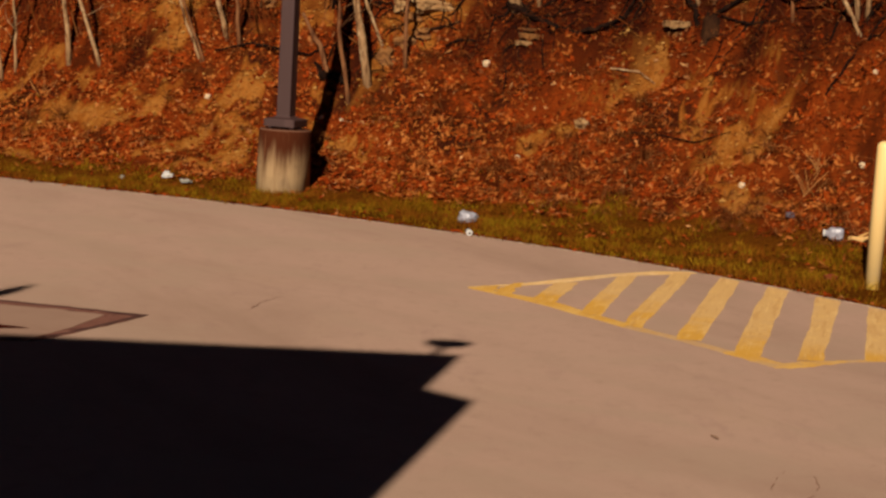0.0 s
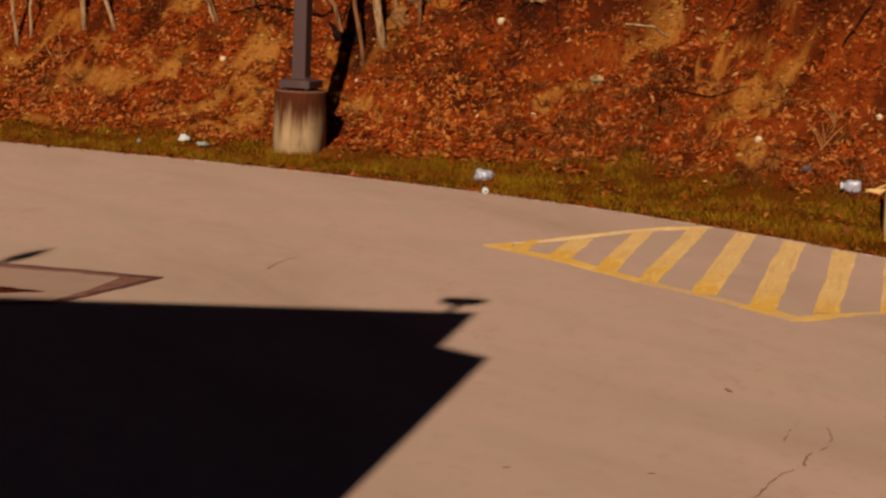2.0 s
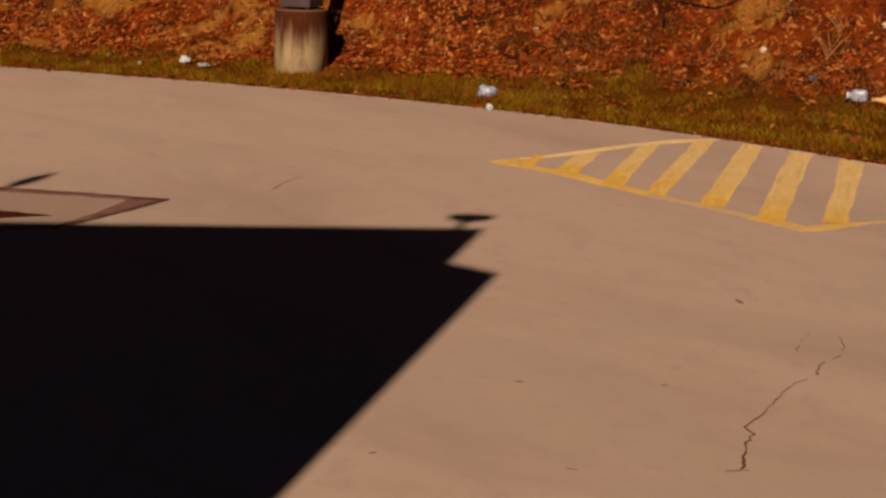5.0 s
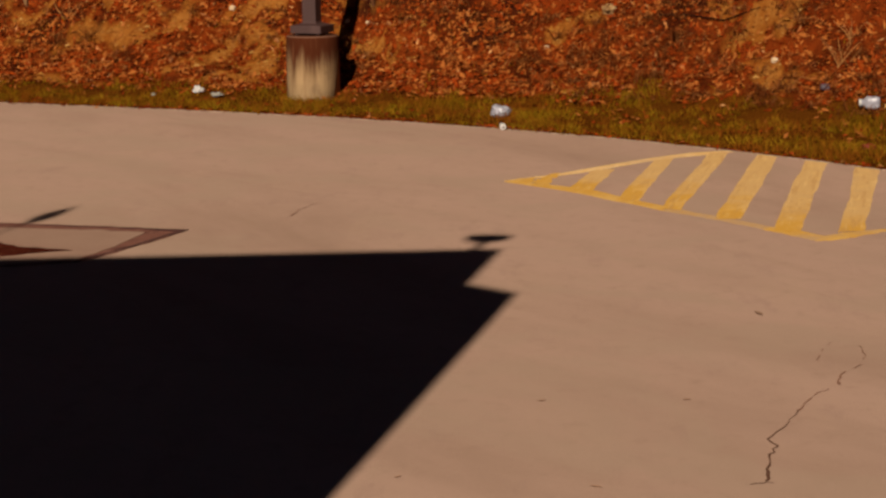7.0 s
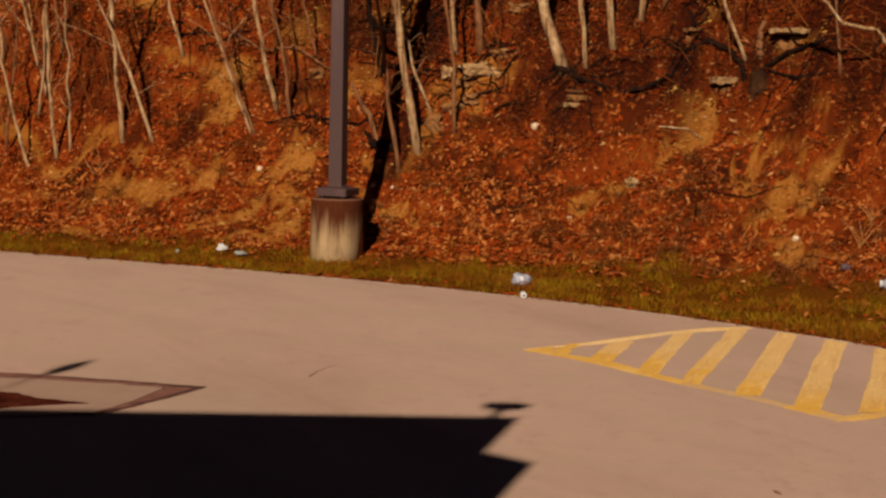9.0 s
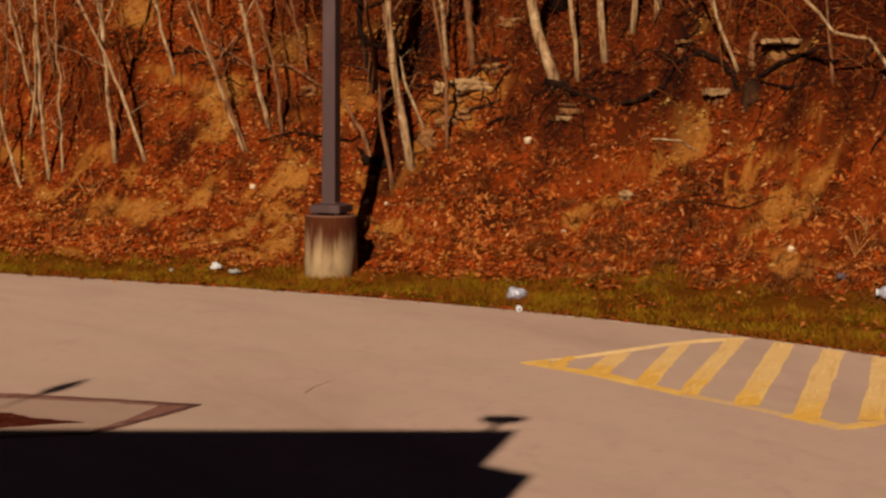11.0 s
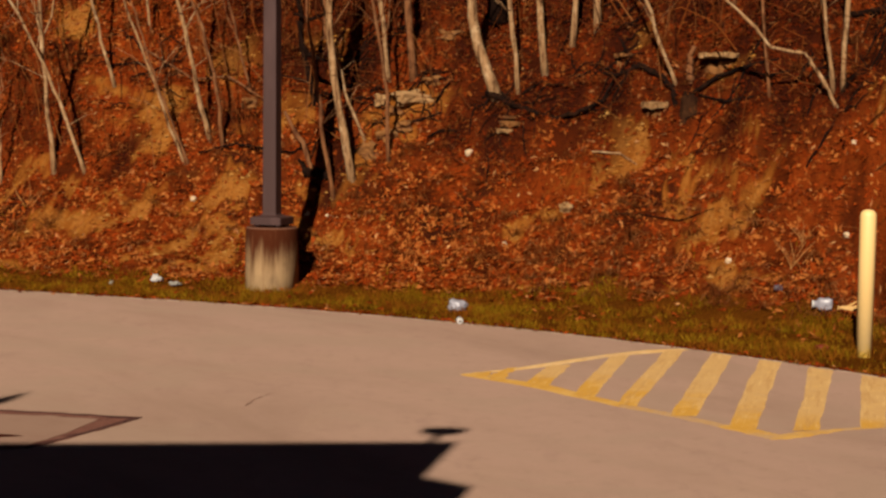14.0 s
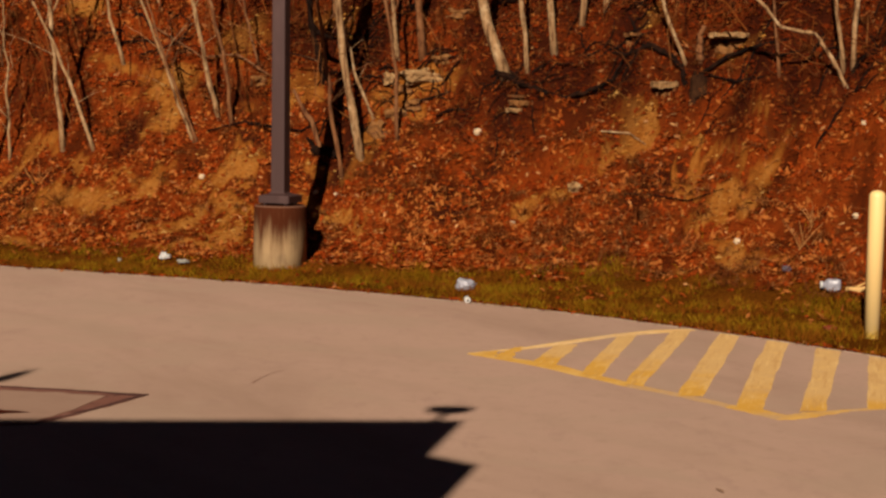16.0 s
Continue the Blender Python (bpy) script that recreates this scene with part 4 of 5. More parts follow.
stick("fallen_branch", [(-1.75, 16.22, 0.05), (-2.15, 16.42, 0.07), (-2.53, 16.62, 0.06), (-3.07, 16.95, 0.07), (-3.4, 17.2, 0.05)], [0.012, 0.014, 0.013, 0.011, 0.006], N, "long thin brown branch lying up the bank", "branch", 10)
# shade of a ledge crack, laid as a thin dark rod
stick("fallen_branch", [(1.38, 14.05, 0.02), (1.6, 13.94, 0.03), (1.79, 13.84, 0.02), (2.05, 13.68, 0.03), (2.32, 13.52, 0.02)], [0.004, 0.007, 0.006, 0.006, 0.003], D, "thin dark line for a shaded crack along a ledge", "branch", 11)

# dark tubes standing in for shaded overhang gaps and dark litter
for k, way in enumerate((((-0.82, 15.85), (-0.6, 15.95), (-0.5, 15.93)), ((-0.37, 16.0), (-0.13, 15.9), (0.13, 15.66)), ((-0.45, 15.64), (-0.23, 15.57), (0.02, 15.55)), ((-0.12, 15.44), (0.03, 15.36), (0.2, 15.3)),
                         ((0.4, 15.43), (0.58, 15.38), (0.8, 15.14)), ((2.3, 14.36), (2.51, 14.08), (2.7, 13.9)), ((2.7, 14.06), (2.84, 13.89), (3.0, 13.82)), ((1.5, 15.1), (1.75, 15.14), (1.64, 15.44)),
                         ((-3.46, 16.9), (-3.16, 16.9), (-3.0, 16.83)))):
    stick("root", [(x, y, 0.02 + 0.03 * (i == 1)) for i, (x, y) in enumerate(way)], [0.01, 0.016, 0.007], D, "thin dark strip for a shaded gap in the litter", "root", 60 + k, 6)


def rock(x, y, sx, sy, sz, seed, material=None, turn=0.0, sink=0.3, name="rock", label="flat tan ledge rock set in leaf litter", rough=1.0):
    """An angular weathered stone."""
    bm = bmesh.new()
    bmesh.ops.create_icosphere(bm, subdivisions=3, radius=1)
    for v in bm.verts:
        p = v.co.copy()
        q = p.copy()
        n = noise.noise(p * 1.2 + Vector((seed * 3.1, 0, 0))) * 0.7 + noise.noise(p * 3 + Vector((0, seed * 2.3, 0))) * 0.3
        q /= max(abs(p.x), abs(p.y), abs(p.z)) ** 0.45
        q *= 0.85 + n * rough
        ledge = 1 + 0.2 * noise.noise((seed * 1.7, math.floor(p.z * 3.3) * 2.1, 5)) * rough
        q.x, q.y = q.x * ledge, q.y * ledge
        v.co = (q.x * sx / 2, q.y * sy / 2, q.z * sz / 2)
    ob = new(name, from_bm(name, bm, material or M_ROCK))
    ob.matrix_world = pose(x, y, land_z(x, y) + sz * (0.5 - sink), 0, 0, turn)
    return tagged(ob, label, "rock", "rocks on the bank")


def ledge(x, y, z, turn, layers, seed, label):
    """Flat layers of broken rock that stick out of the bank: (width, depth, thickness, shift, set back, material) from
    the top down. Near-black set-back layers are shade of the gaps, put into the colour.
    """
    rng = random.Random(seed)
    t = thing("rock_ledge", (x, y, land_z(x, y) + z), turn, label=label, category="rock", group="rocks on the bank")
    top = 0.0
    for width, depth, thick, shift, back, stone in layers:
        bm = bmesh.new()
        n = 11
        front = [(-width / 2 + width * k / (n - 1), -depth * (0.5 - 0.35 * abs(2 * k / (n - 1) - 1) ** 3) + rng.uniform(-0.045, 0.045)) for k in range(n)]
        line_ = front + [(width / 2, depth / 2), (-width / 2, depth / 2)]
        hi = [bm.verts.new((px + shift, py + back, top + rng.uniform(-0.25, 0.25) * thick)) for px, py in line_]
        lo = [bm.verts.new((px * 0.98 + shift, py + back + rng.uniform(0, 0.012), top - thick * rng.uniform(0.65, 1.25))) for px, py in line_]
        bm.faces.new(hi)
        bm.faces.new(lo[::-1])
        for k in range(len(hi)):
            q = (k + 1) % len(hi)
            bm.faces.new((hi[k], lo[k], lo[q], hi[q]))
        bmesh.ops.bevel(bm, geom=bm.edges[:], offset=0.006, segments=1, affect="EDGES", profile=0.5)
        part("rock_layer", from_bm("rock_layer", bm, stone), t)
        top -= thick * 0.97
    return t


# the near-black layers carry the shade of gaps between the rocks
ledge(2.5, 14.46, 0.11, -28, ((0.36, 0.3, 0.045, 0, -0.03, M_PALE), (0.34, 0.2, 0.05, 0.0, 0.14, M_STUMP_GAP), (0.34, 0.26, 0.12, 0.02, 0.07, M_ROCK)), 7, "pale overhanging slab of rock with a dark gap beneath")
rock(-0.25, 15.76, 0.38, 0.3, 0.17, 1, M_PALE, 8, 0.5, label="pale ledge rock jutting from the bank")
rock(-0.44, 15.76, 0.2, 0.2, 0.1, 2, None, -10, 0.55)
rock(-0.08, 15.76, 0.2, 0.2, 0.1, 22, None, 15, 0.55)
rock(-0.59, 15.88, 0.14, 0.2, 0.14, 3, M_PALE, 20, 0.45)
ledge(0.66, 15.17, 0.06, -24, ((0.3, 0.16, 0.022, -0.02, 0.03, M_ROCK), (0.26, 0.12, 0.03, 0, 0.09, M_STUMP_GAP), (0.28, 0.16, 0.05, 0.01, 0.02, M_ROCK), (0.2, 0.12, 0.022, -0.03, 0.07, M_STUMP_GAP), (0.2, 0.15, 0.04, -0.05, -0.01, M_PALE)), 5, "layered tan ledge with dark gaps under a root")
ledge(1.77, 15.1, 0.03, -25, ((0.3, 0.22, 0.035, 0, 0.0, M_ROCK), (0.24, 0.22, 0.05, -0.02, 0.06, M_STUMP_GAP), (0.28, 0.22, 0.06, 0.02, 0.0, M_ROCK)), 12, "low tan ledge of layered rock in the litter")
rock(-0.66, 15.52, 0.2, 0.24, 0.24, 4, None, 10, 0.6, label="layered tan rock face beside pale trunks")
rock(-0.5, 15.6, 0.2, 0.22, 0.16, 14, None, -15, 0.6)
rock(-0.35, 15.6, 0.16, 0.2, 0.1, 24, None, 25, 0.5)
rock(1.13, 14.28, 0.13, 0.12, 0.11, 8, M_PALE, 30, 0.5, label="small pale flat stone in leaf litter")
ledge(1.95, 14.57, 0.05, -20, ((0.26, 0.18, 0.06, 0, -0.02, M_PALE), (0.15, 0.14, 0.035, 0, 0.06, M_STUMP_GAP), (0.17, 0.16, 0.06, 0.01, 0.02, M_ROCK)), 9, "small tan rock ledge under a dark root")
rock(-1.9, 16.3, 0.2, 0.2, 0.1, 11, None, 0, 0.6)
rock(0.1, 16.1, 0.26, 0.24, 0.12, 13, None, 10, 0.6)
for k, (x, y, d) in enumerate(((2.38, 13.13, 0.065), (0.28, 15.11, 0.085), (-2.37, 15.54, 0.07), (3.25, 12.77, 0.06), (3.35, 13.02, 0.05), (0.59, 14.39, 0.05), (-1.25, 15.25, 0.06), (-1.05, 15.2, 0.06))):
    rock(x, y, d, d * 0.9, d * 0.9, 40 + k, M_PEBBLE, 40 * k, 0.3, "stone", "small pale stone lying on the bank", 0.3)


# ---- litter ----
def crumple(name, x, y, sx, sy, sz, seed, material, label, category, turn=0.0, boxy=0.3, slope=0.0, fold=0.5):
    """A crushed bag or scrap; slope raises one end, fold sets how deep the creases go."""
    bm = bmesh.new()
    bmesh.ops.create_icosphere(bm, subdivisions=4, radius=1)
    for v in bm.verts:
        p = v.co.copy()
        n = abs(noise.noise(p * 1.5 + Vector((seed, 3, 0)))) * fold + 0.24 * fold * noise.noise(p * 4 + Vector((0, seed, 0)))
        q = p * (0.75 + n) / max(abs(p.x), abs(p.y), abs(p.z)) ** boxy
        v.co = (q.x * sx / 2, q.y * sy / 2, max(-0.6, q.z) * (1 - slope * p.x) * sz / 2)
    ob = new(name, from_bm(name, bm, material, True))
    ob.matrix_world = pose(x, y, land_z(x, y) + sz * 0.3 + 0.015, 0, 0, turn)
    return tagged(ob, label, category, "litter on the grass")


crumple("plastic_bag", 0.16, 12.84, 0.19, 0.14, 0.12, 1, M_PLASTIC, "crumpled white plastic bag on thin grass", "plastic bag", 10, 0.0, 0.45, 0.5)


def jug(x, y):
    """A plastic jug on its side: a dented squarish body, a shoulder and a short neck with a cap."""
    t = thing("plastic_jug", (x, y, land_z(x, y) + 0.05), -8, label="crushed clear plastic jug lying on thin grass", category="plastic jug")
    bm, sides, grid = bmesh.new(), 28, []
    for k, (px, r) in enumerate(((0.068, 0.02), (0.066, 0.042), (0.042, 0.048), (0.018, 0.046), (-0.005, 0.048), (-0.026, 0.046), (-0.042, 0.036), (-0.05, 0.026), (-0.07, 0.025))):
        ring = []
        for j in range(sides):
            a = 2 * math.pi * j / sides
            c_, s_ = math.cos(a), math.sin(a)
            rr = r / max(abs(c_), abs(s_)) ** (0.75 if k < 6 else 0.2) * (1 + 0.16 * noise.noise((c_ * 2, s_ * 2, px * 30)))
            ring.append(bm.verts.new((px, rr * c_, rr * s_)))
        grid.append(ring)
    for a, b in zip(grid, grid[1:]):
        for j in range(sides):
            bm.faces.new((a[j], a[(j + 1) % sides], b[(j + 1) % sides], b[j]))
    bm.faces.new(grid[0])
    bm.faces.new(grid[-1])
    part("jug_body", from_bm("jug_body", bm, M_PLASTIC, True), t)
    v, f = tube([(-0.068, 0, 0), (-0.083, 0, 0)], [0.028, 0.028], 14)
    part("cap", mesh_of("cap", v, f, M_PAPER), t, "white screw cap")


jug(2.93, 12.15)
crumple("paper_scrap", -2.53, 14.42, 0.08, 0.06, 0.06, 3, M_PAPER, "crumpled white paper scrap on grass", "paper", 20, 0.0, 0.3, 1.3)
crumple("paper_scrap", -2.34, 14.24, 0.1, 0.07, 0.035, 4, M_HUSK_GREY, "torn pale plastic scrap on grass", "plastic scrap", -10, 0.0, 0.4, 1.3)
crumple("paper_scrap", -2.93, 14.36, 0.04, 0.04, 0.03, 5, M_HUSK_GREY, "small pale plastic scrap on grass", "paper", 0, 0.0, 0.0, 1.2)
crumple("plastic_scrap", 2.67, 12.55, 0.08, 0.06, 0.06, 7, M_SCRAP, "torn bluish plastic scrap among leaves", "plastic scrap")
crumple("wrapper", 2.63, 10.9, 0.1, 0.06, 0.05, 8, M_RED, "crumpled red wrapper in thin grass", "wrapper")
cup = thing("paper_cup", (0.165, 12.03, 0.03), 8, label="small white paper cup lying on its side", category="cup")
v, f = lathe([(0.018, 0), (0.023, 0.002), (0.025, 0.01), (0.028, 0.06), (0.029, 0.065), (0.024, 0.067)], 20)
part("cup_body", mesh_of("cup_body", [(x * 0.85, y * 0.85, z) for x, y, z in v], f, M_PAPER, True), cup, m=pose(0, 0.04, 0, 96, 0, 0))
v, f = lathe([(0.008, 0.066), (0.008, 0.0685), (0.002, 0.0685)], 12)
part("opening", mesh_of("opening", v, f, M_BARK_DARK), cup, "dark sip hole", m=pose(0, 0.04, 0, 96, 0, 0))


def husk(x, y, seed):
    """A few flat, curled straw blades that lie in a fan."""
    rng_, verts, faces = random.Random(seed), [], []
    for k in range(5):
        a, ln = radians(-30 + 16 * k + rng_.uniform(-5, 5)), rng_.uniform(0.17, 0.24)
        d, side = Vector((math.cos(a), 0.3 * math.sin(a), 0.32 * math.sin(a) + 0.05)), Vector((0, 0.5, 0.85)).normalized()
        o = len(verts)
        for i in range(6):
            w = 0.011 * (0.5, 0.9, 1.1, 1, 0.7, 0.1)[i]
            p = d * ln * i / 5 + Vector((0, -0.01 * math.sin(i), 0.012 * math.sin(i * 0.7 + k)))
            verts += [p - side * w, p + Vector((0, -0.006, 0)), p + side * w]
        for i in range(5):
            faces += [(o + 3 * i + q, o + 3 * i + q + 1, o + 3 * i + q + 4, o + 3 * i + q + 3) for q in (0, 1)]
    ob = new("straw_husk", mesh_of("straw_husk", verts, faces, M_HUSK))
    ob.location = (x, y, land_z(x, y) + 0.02)
    tagged(ob, "fan of pale dry straw husks beside the bollard", "straw")


husk(3.03, 12.12, 31)


def dry_weed(x, y, seed):
    """A fan of stiff pale stalks."""
    rng_, verts, faces = random.Random(seed), [], []
    for k in range(8):
        d = Vector((rng_.uniform(-0.8, 0.8), rng_.uniform(-0.5, 0.3), rng_.uniform(0.5, 1))).normalized() * rng_.uniform(0.15, 0.32)
        b = Vector((rng_.uniform(-0.05, 0.05), rng_.uniform(-0.03, 0.03), -0.01))
        vv, ff = tube([b, b + d * 0.5 + Vector((rng_.uniform(-0.02, 0.02), 0, 0.01)), b + d], [0.004, 0.0035, 0.0015], 5)
        o = len(verts)
        verts += vv
        faces += [tuple(i + o for i in q) for q in ff]
    ob = new("dry_weed", mesh_of("dry_weed", verts, faces, M_WEED))
    ob.location = (x, y, land_z(x, y))
    tagged(ob, "fan of stiff pale dry stalks on the bank", "dry weed", "dry weeds on the bank", "stuff")


for k, (x, y) in enumerate(((2.93, 12.85), (2.84, 12.72), (-4.1, 16.0))):
    dry_weed(x, y, 50 + k)

# ---- what nobody could count: leaves, grass, undergrowth ----
rng = np.random.default_rng(5)


def normal_at(x, y, e=0.04):
    return Vector((land_z(x - e, y) - land_z(x + e, y), land_z(x, y - e) - land_z(x, y + e), 2 * e)).normalized()


def leaf_cover(count, x0, x1, s0, s1):
    verts, faces, darkened, straw = [], [], [], []
    while count > 0:
        count -= 1
        x, s = rng.uniform(x0, x1), rng.uniform(s0, s1)
        y = foot_y(x) + s
        drift = drift_at(x, y)
        if rng.random() < 0.9 * min(1.0, max(0.0, bare(x, y) - 0.2) / 0.5) or rng.random() < 0.97 * turf(x, y) or rng.random() > 0.45 + drift:
            continue
        n = normal_at(x, y, 0.08)
        n = (n + Vector(rng.normal(0, 0.45, 3))).normalized()
        a = n.cross(Vector(rng.normal(0, 1, 3))).normalized()
        b = n.cross(a)
        big = 1.5 if rng.random() < 0.1 else 1.05
        ln, wd = big * rng.uniform(0.015, 0.042), big * rng.uniform(0.006, 0.017)
        c = Vector((x, y, land_z(x, y) + rng.uniform(0.002, 0.02) + 0.03 * max(0.0, min(1.0, drift - 0.3)) * rng.random()))
        k, curl = len(verts), n * wd * rng.uniform(-0.2, 0.9)
        darkened += [mould_shade(x, y)] * 4
        straw += [float(rng.random() < (0.15 if s < 0.9 else 0.06) + 0.25 * bare(x, y) + (0.55 if s < 0.9 else 0.1) * max(0.0, noise.noise((x * 2.3, y * 3.1, 31)) + 0.1))] * 4
        verts += [c - a * ln, c - b * wd + curl, c + a * ln + n * ln * rng.uniform(-0.3, 0.5), c + b * wd + curl]
        faces += [(k, k + 1, k + 2), (k, k + 2, k + 3)]
    me = mesh_of("fallen_leaves", verts, faces, M_LEAF)
    me.attributes.new("mould_shade", "FLOAT", "POINT").data.foreach_set("value", darkened)
    me.attributes.new("straw", "FLOAT", "POINT").data.foreach_set("value", straw)
    return me


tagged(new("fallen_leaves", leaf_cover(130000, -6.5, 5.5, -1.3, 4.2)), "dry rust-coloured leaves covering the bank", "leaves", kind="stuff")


def clods(count):
    """Lumps of crumbled earth on the bare patches."""
    verts, faces = [], []
    while count > 0:
        count -= 1
        x, s = rng.uniform(-5, 4), rng.uniform(0, 3)
        y = foot_y(x) + s
        if bare(x, y) < 0.45 + 0.3 * rng.random():
            continue
        r = 0.008 + 0.02 * rng.random() ** 3
        c = Vector((x, y, land_z(x, y) + r * 0.2))
        k = len(verts)
        verts += [c + Vector(d) * r * rng.uniform(0.6, 1.3) for d in ((1.3, 0, 0), (0, 1, 0), (-1.3, 0, 0), (0, -1, 0), (0.2, 0, 0.8), (0, 0, -0.8))]
        faces += [(k, k + 1, k + 4), (k + 1, k + 2, k + 4), (k + 2, k + 3, k + 4), (k + 3, k, k + 4), (k + 1, k, k + 5), (k + 2, k + 1, k + 5), (k + 3, k + 2, k + 5), (k, k + 3, k + 5)]
    return verts, faces


v, f = clods(12000)
tagged(new("soil_clods", mesh_of("soil_clods", v, f, M_CLOD)), "crumbled ochre lumps of earth on bare patches", "soil", kind="stuff")


def fringe(count):
    """Dead leaves and dirt caught along the edge of the pavement."""
    verts, faces = [], []
    for _ in range(count):
        x = rng.uniform(-6.5, 4.5)
        if noise.noise((x * 2.2, 4, 8)) < rng.uniform(-0.6, 0.3):
            continue
        y = edge_y(x) + abs(rng.normal(0.0, 0.05)) - 0.015
        c = Vector((x, y, 0.004 + rng.uniform(0, 0.015)))
        a = rng.uniform(0, 2 * math.pi)
        u = Vector((math.cos(a), math.sin(a), rng.normal(0, 0.25))) * rng.uniform(0.01, 0.035)
        v = Vector((-math.sin(a), math.cos(a), rng.normal(0, 0.4))) * rng.uniform(0.005, 0.014)
        k = len(verts)
        verts += [c - u, c - v + Vector((0, 0, 0.006)), c + u, c + v + Vector((0, 0, 0.008))]
        faces += [(k, k + 1, k + 2), (k, k + 2, k + 3)]
    return verts, faces


v, f = fringe(1500)
tagged(new("edge_leaves", mesh_of("edge_leaves", v, f, M_LEAF)), "dead leaves caught along the pavement edge", "leaves", kind="stuff")


def tuftiness(x, y):
    """How thick the grass stands: clumps with worn gaps between them."""
    return 0.42 + 1.0 * noise.noise((x * 1.5, y * 1.9, 2)) + 0.75 * noise.noise((x * 5.5, y * 6.5, 12))


def blades(count):
    verts, faces = [], []
    for _ in range(count):
        x = rng.uniform(-6.5, 5.5)
        y = rng.uniform(edge_y(x) - 0.03, foot_y(x) + 0.75)
        tuft = tuftiness(x, y)
        if rng.random() > (0.06 + turf(x, y)) * (0.12 + tuft):
            continue
        h = rng.uniform(0.02, 0.065) * (0.5 + 1.15 * max(0, min(1.2, tuft)))
        a = rng.uniform(0, 2 * math.pi)
        side, tip = Vector((math.cos(a), math.sin(a), 0)) * rng.uniform(0.003, 0.007), Vector((rng.normal(0, 0.6), rng.normal(0, 0.6), 1)) * h
        c = Vector((x, y, land_z(x, y) - 0.004))
        k = len(verts)
        verts += [c - side, c + side, c + tip]
        faces.append((k, k + 1, k + 2))
    return verts, faces


v, f = blades(95000)
for _ in range(600):          # longer blades round the foot of the lamp
    a, d = rng.uniform(math.pi, 2 * math.pi), rng.uniform(0.235, 0.36)
    c = Vector((-1.455 + d * math.cos(a), 14.22 + d * math.sin(a), 0))
    c.z = land_z(c.x, c.y) - 0.01
    side, tip = Vector((rng.uniform(0.002, 0.004), 0, 0)), Vector((rng.normal(0, 0.35), rng.normal(0, 0.35), 1)) * rng.uniform(0.02, 0.055)
    f.append((len(v), len(v) + 1, len(v) + 2))
    v += [c - side, c + side, c + tip]
tagged(new("grass", mesh_of("grass", v, f, M_GRASS)), "thin olive grass strip beside the pavement", "grass", kind="stuff")


def undergrowth(count, s0, s1, low, high, thick, upright, left=-9):
    verts, faces = [], []
    while count > 0:
        count -= 1
        x, s = rng.uniform(-6.5, 5.5), rng.uniform(s0, s1)
        y = foot_y(x) + s
        if noise.noise((x * 1.3, y * 1.3, 5)) < rng.uniform(-0.5, 0.35) or bare(x, y) > 0.75 or x < left:
            continue
        h, r = rng.uniform(low, high), thick * rng.uniform(0.5, 1.3)
        d = Vector((rng.normal(-0.15, 0.45), rng.normal(-0.1, 0.4), upright * rng.uniform(0.4, 1.2)))
        c = Vector((x, y, land_z(x, y) - 0.01))
        mid = c + d * h * 0.35 + Vector(rng.normal(0, 0.1, 3)) * h
        top = c + d * h * 0.7 + Vector(rng.normal(0, 0.14, 3)) * h
        vv, ff = tube([c, mid, top, c + d * h - Vector((0, 0, 0.15 * h))], [r, r * 0.8, r * 0.6, r * 0.3], 4, False)
        k = len(verts)
        verts += vv
        faces += [tuple(i + k for i in q) for q in ff]
    return verts, faces


v, f = undergrowth(1500, 1.3, 4.5, 0.25, 0.95, 0.006, 1.0)
tagged(new("undergrowth", mesh_of("undergrowth", v, f, M_STRAW)), "thicket of thin dry brown stems on the bank", "undergrowth", kind="stuff")
v, f = undergrowth(4000, 0.3, 4.2, 0.08, 0.3, 0.003, 0.6)
tagged(new("dry_twigs", mesh_of("dry_twigs", v, f, M_STRAW)), "scattered dry twigs and stalks among leaves", "twigs", kind="stuff")
v, f = undergrowth(5600, 1.15, 4.6, 0.08, 0.45, 0.0052, 0.6, -2.2)
tagged(new("brush", mesh_of("brush", v, f, M_BRUSH)), "dark tangled dead brush between the trees", "brush", kind="stuff")


def tufts(count):
    """Dry grass tussocks whose blades droop down the bank."""
    verts, faces = [], []
    while count > 0:
        count -= 1
        x, s = (rng.uniform(-6.5, 5.5), rng.uniform(0.1, 3.8)) if count > 160 else (rng.uniform(0.3, 4.5), rng.uniform(-0.1, 1.0))
        y = foot_y(x) + s
        base = Vector((x, y, land_z(x, y)))
        size = rng.uniform(0.06, 0.2)
        for _ in range(int(rng.integers(10, 26))):
            d = Vector((rng.normal(0, 0.7), rng.normal(-0.55, 0.4), rng.uniform(0.2, 1.0))) * size
            droop = Vector((0, -0.25, -rng.uniform(0.3, 0.9))) * size
            c = base + Vector((rng.normal(0, 0.015), rng.normal(0, 0.015), -0.005))
            side = Vector((rng.normal(0, 1), rng.normal(0, 0.5), rng.normal(0, 0.4))).normalized() * rng.uniform(0.002, 0.0045)
            m1, m2 = c + d * 0.6, c + d + droop
            k = len(verts)
            verts += [c - side, c + side, m1 + side, m1 - side, m2]
            faces += [(k, k + 1, k + 2, k + 3), (k + 3, k + 2, k + 4)]
    return verts, faces


v, f = tufts(560)
tagged(new("dry_grass", mesh_of("dry_grass", v, f, M_STRAW)), "drooping tussocks of dry straw-brown grass", "dry grass", kind="stuff")


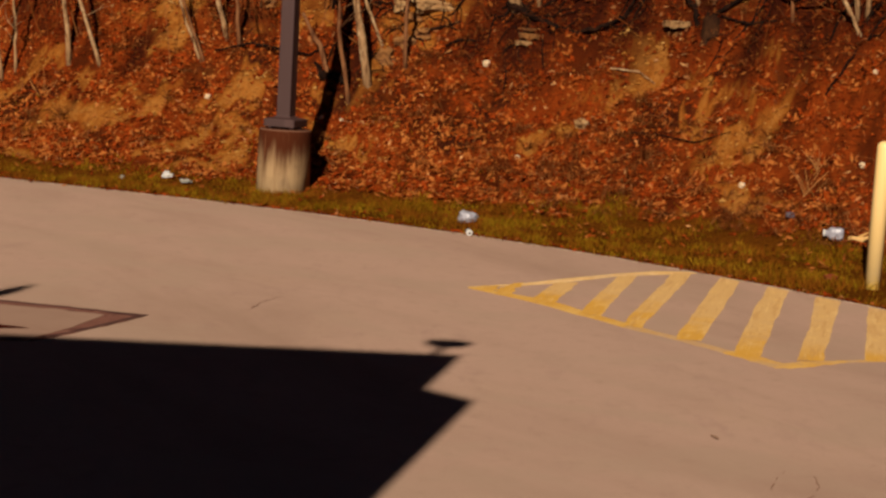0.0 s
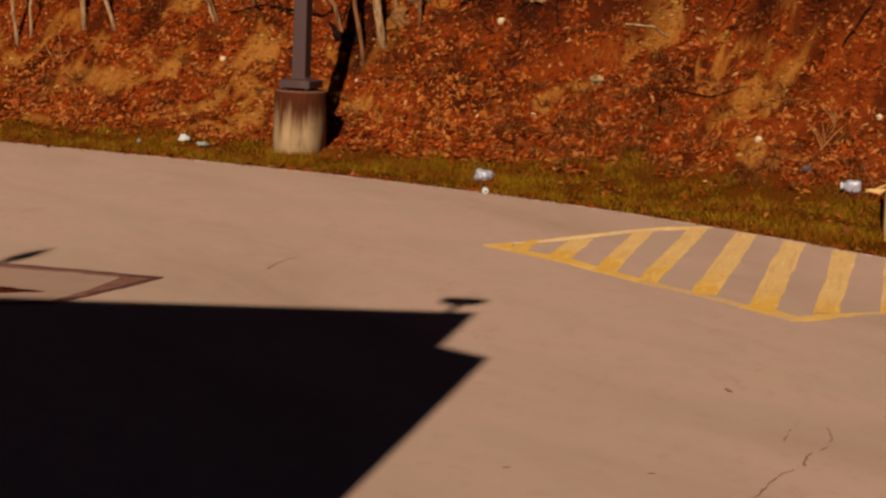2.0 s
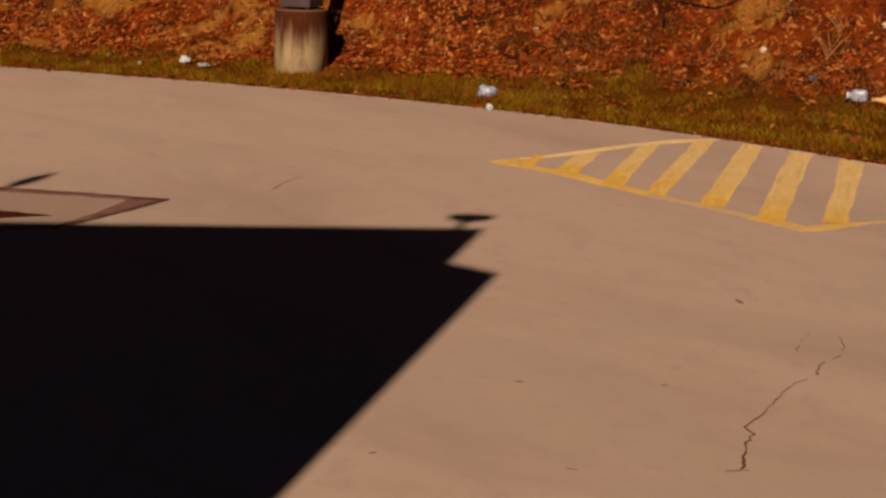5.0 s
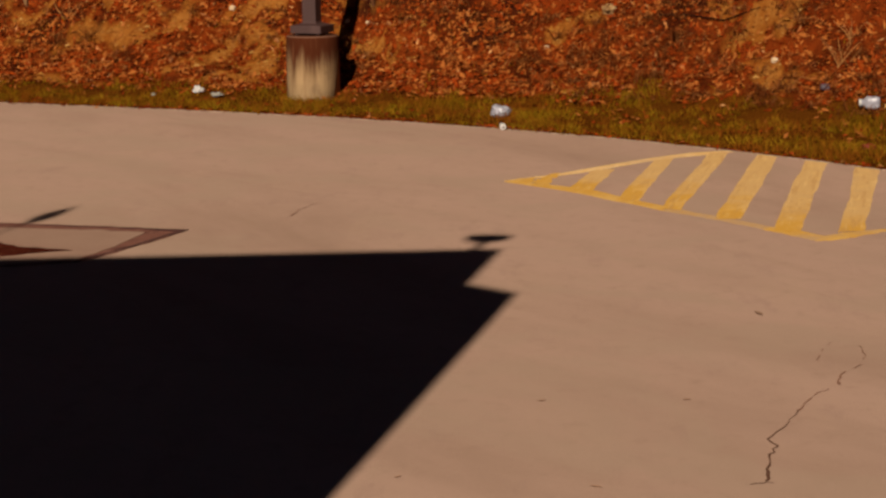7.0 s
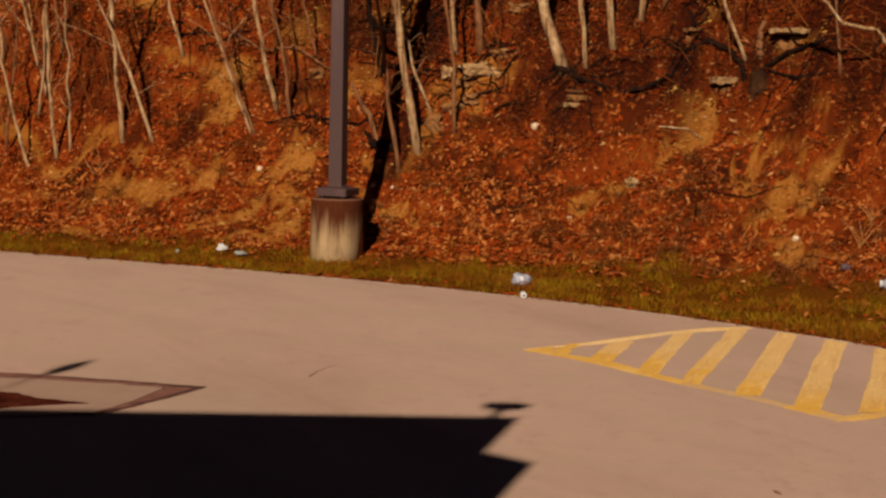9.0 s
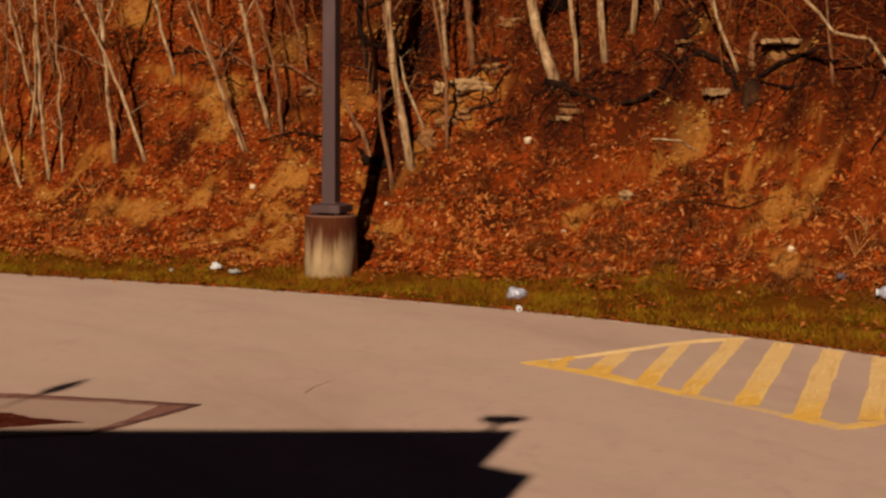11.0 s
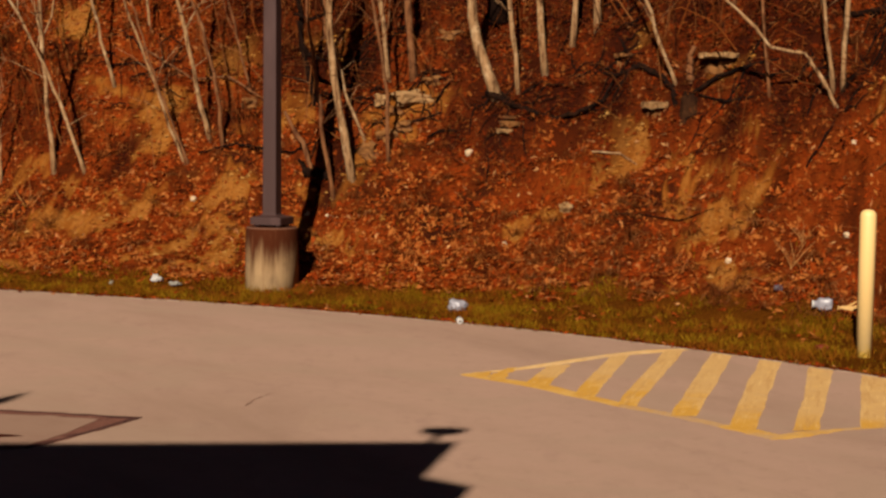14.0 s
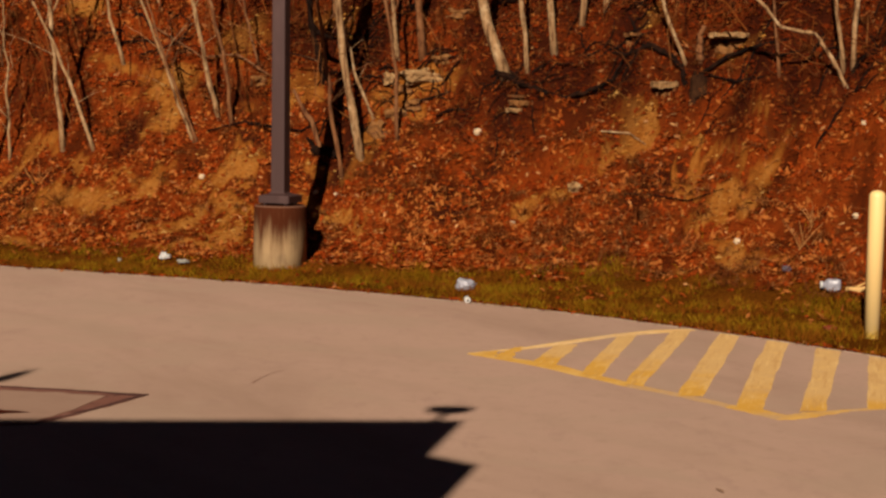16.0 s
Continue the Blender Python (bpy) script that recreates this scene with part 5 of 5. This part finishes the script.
def stems(count, x0, x1, s0, s1):
    """Tall thin saplings that stand close together."""
    verts, faces = [], []
    for _ in range(count):
        x, s = rng.uniform(x0, x1), rng.uniform(s0, s1)
        y = foot_y(x) + s
        h, r = rng.uniform(0.5, 1.9), rng.uniform(0.003, 0.0075)
        p = Vector((x, y, land_z(x, y) - 0.02))
        lean, pts = rng.normal(-0.18, 0.16), []
        for i in range(6):
            pts.append(p.copy())
            p += Vector((lean + rng.normal(0, 0.09), rng.normal(0, 0.08), 1)) * h / 5
        vv, ff = tube(pts, [r * (1 - 0.15 * i) for i in range(6)], 5, False)
        k = len(verts)
        verts += vv
        faces += [tuple(i + k for i in q) for q in ff]
    return verts, faces


v, f = stems(170, -6.5, -1.2, 1.0, 4.5)
tagged(new("thicket", mesh_of("thicket", v, f, M_STRAW)), "thicket of thin leafless brown saplings", "thicket", kind="stuff")
v, f = stems(110, -1.2, 4.5, 2.0, 4.5)
tagged(new("thicket", mesh_of("thicket", v, f, M_BRUSH)), "thicket of thin dark leafless saplings", "thicket", kind="stuff")


def tangle(cx, cy, rx_, ry_, count):
    """Knotted dark roots and dead runners showing in the litter."""
    verts, faces = [], []
    for _ in range(count):
        x, y = cx + rng.uniform(-rx_, rx_), cy + rng.uniform(-ry_, ry_)
        a, r, pts = rng.uniform(-0.9, 0.5), rng.uniform(0.004, 0.012), []
        for i in range(6):
            pts.append(Vector((x, y, land_z(x, y) + 0.02 + 0.035 * math.sin(i * 0.63) * rng.uniform(0.3, 1.4))))
            a += rng.normal(0, 0.4)
            x, y = x + 0.055 * math.cos(a), y + 0.04 * math.sin(a)
        vv, ff = tube(pts, [r * k for k in (0.6, 1, 1.1, 0.9, 0.7, 0.3)], 5, False)
        k = len(verts)
        verts += vv
        faces += [tuple(i + k for i in q) for q in ff]
    tagged(new("root_tangle", mesh_of("root_tangle", verts, faces, M_BARK_DARK, True)), "tangle of dark roots and dead runners in litter", "roots", "root tangles on the bank", "stuff")


for row in ((0.6, 15.2, 0.32, 0.18, 20), (2.45, 14.15, 0.35, 0.22, 11), (1.4, 15.0, 0.28, 0.15, 9), (-0.45, 15.75, 0.35, 0.2, 20), (-1.1, 15.8, 0.25, 0.5, 26), (-3.2, 16.8, 0.5, 0.3, 22), (3.35, 13.5, 0.35, 0.3, 22), (1.5, 15.5, 0.4, 0.3, 20), (-0.9, 16.4, 0.5, 0.3, 24)):
    tangle(*row)

# stray leaves and twigs lying on the pavement
for k, (x, y, a) in enumerate(((1.12, 6.35, -75), (0.198, 5.172, 5), (0.683, 5.177, -4), (0.323, 4.35, -20), (-0.246, 4.435, 30))):
    ln = (0.04, 0.017, 0.015, 0.02, 0.014)[k]
    verts = [(-ln, 0, 0.003), (-ln * 0.3, -ln * 0.3, 0.004), (ln * 0.5, -ln * 0.25, 0.005), (ln, 0, 0.003), (ln * 0.4, ln * 0.25, 0.005), (-ln * 0.4, ln * 0.3, 0.004), (0, 0, 0.002)]
    ob = new("stray_leaf", mesh_of("stray_leaf", verts, [(i, (i + 1) % 6, 6) for i in range(6)], M_CURL))
    ob.matrix_world = pose(x, y, 0.001, 0, 0, a)
    tagged(ob, "small curled brown leaf lying on pavement", "leaf", "stray leaves on the pavement")
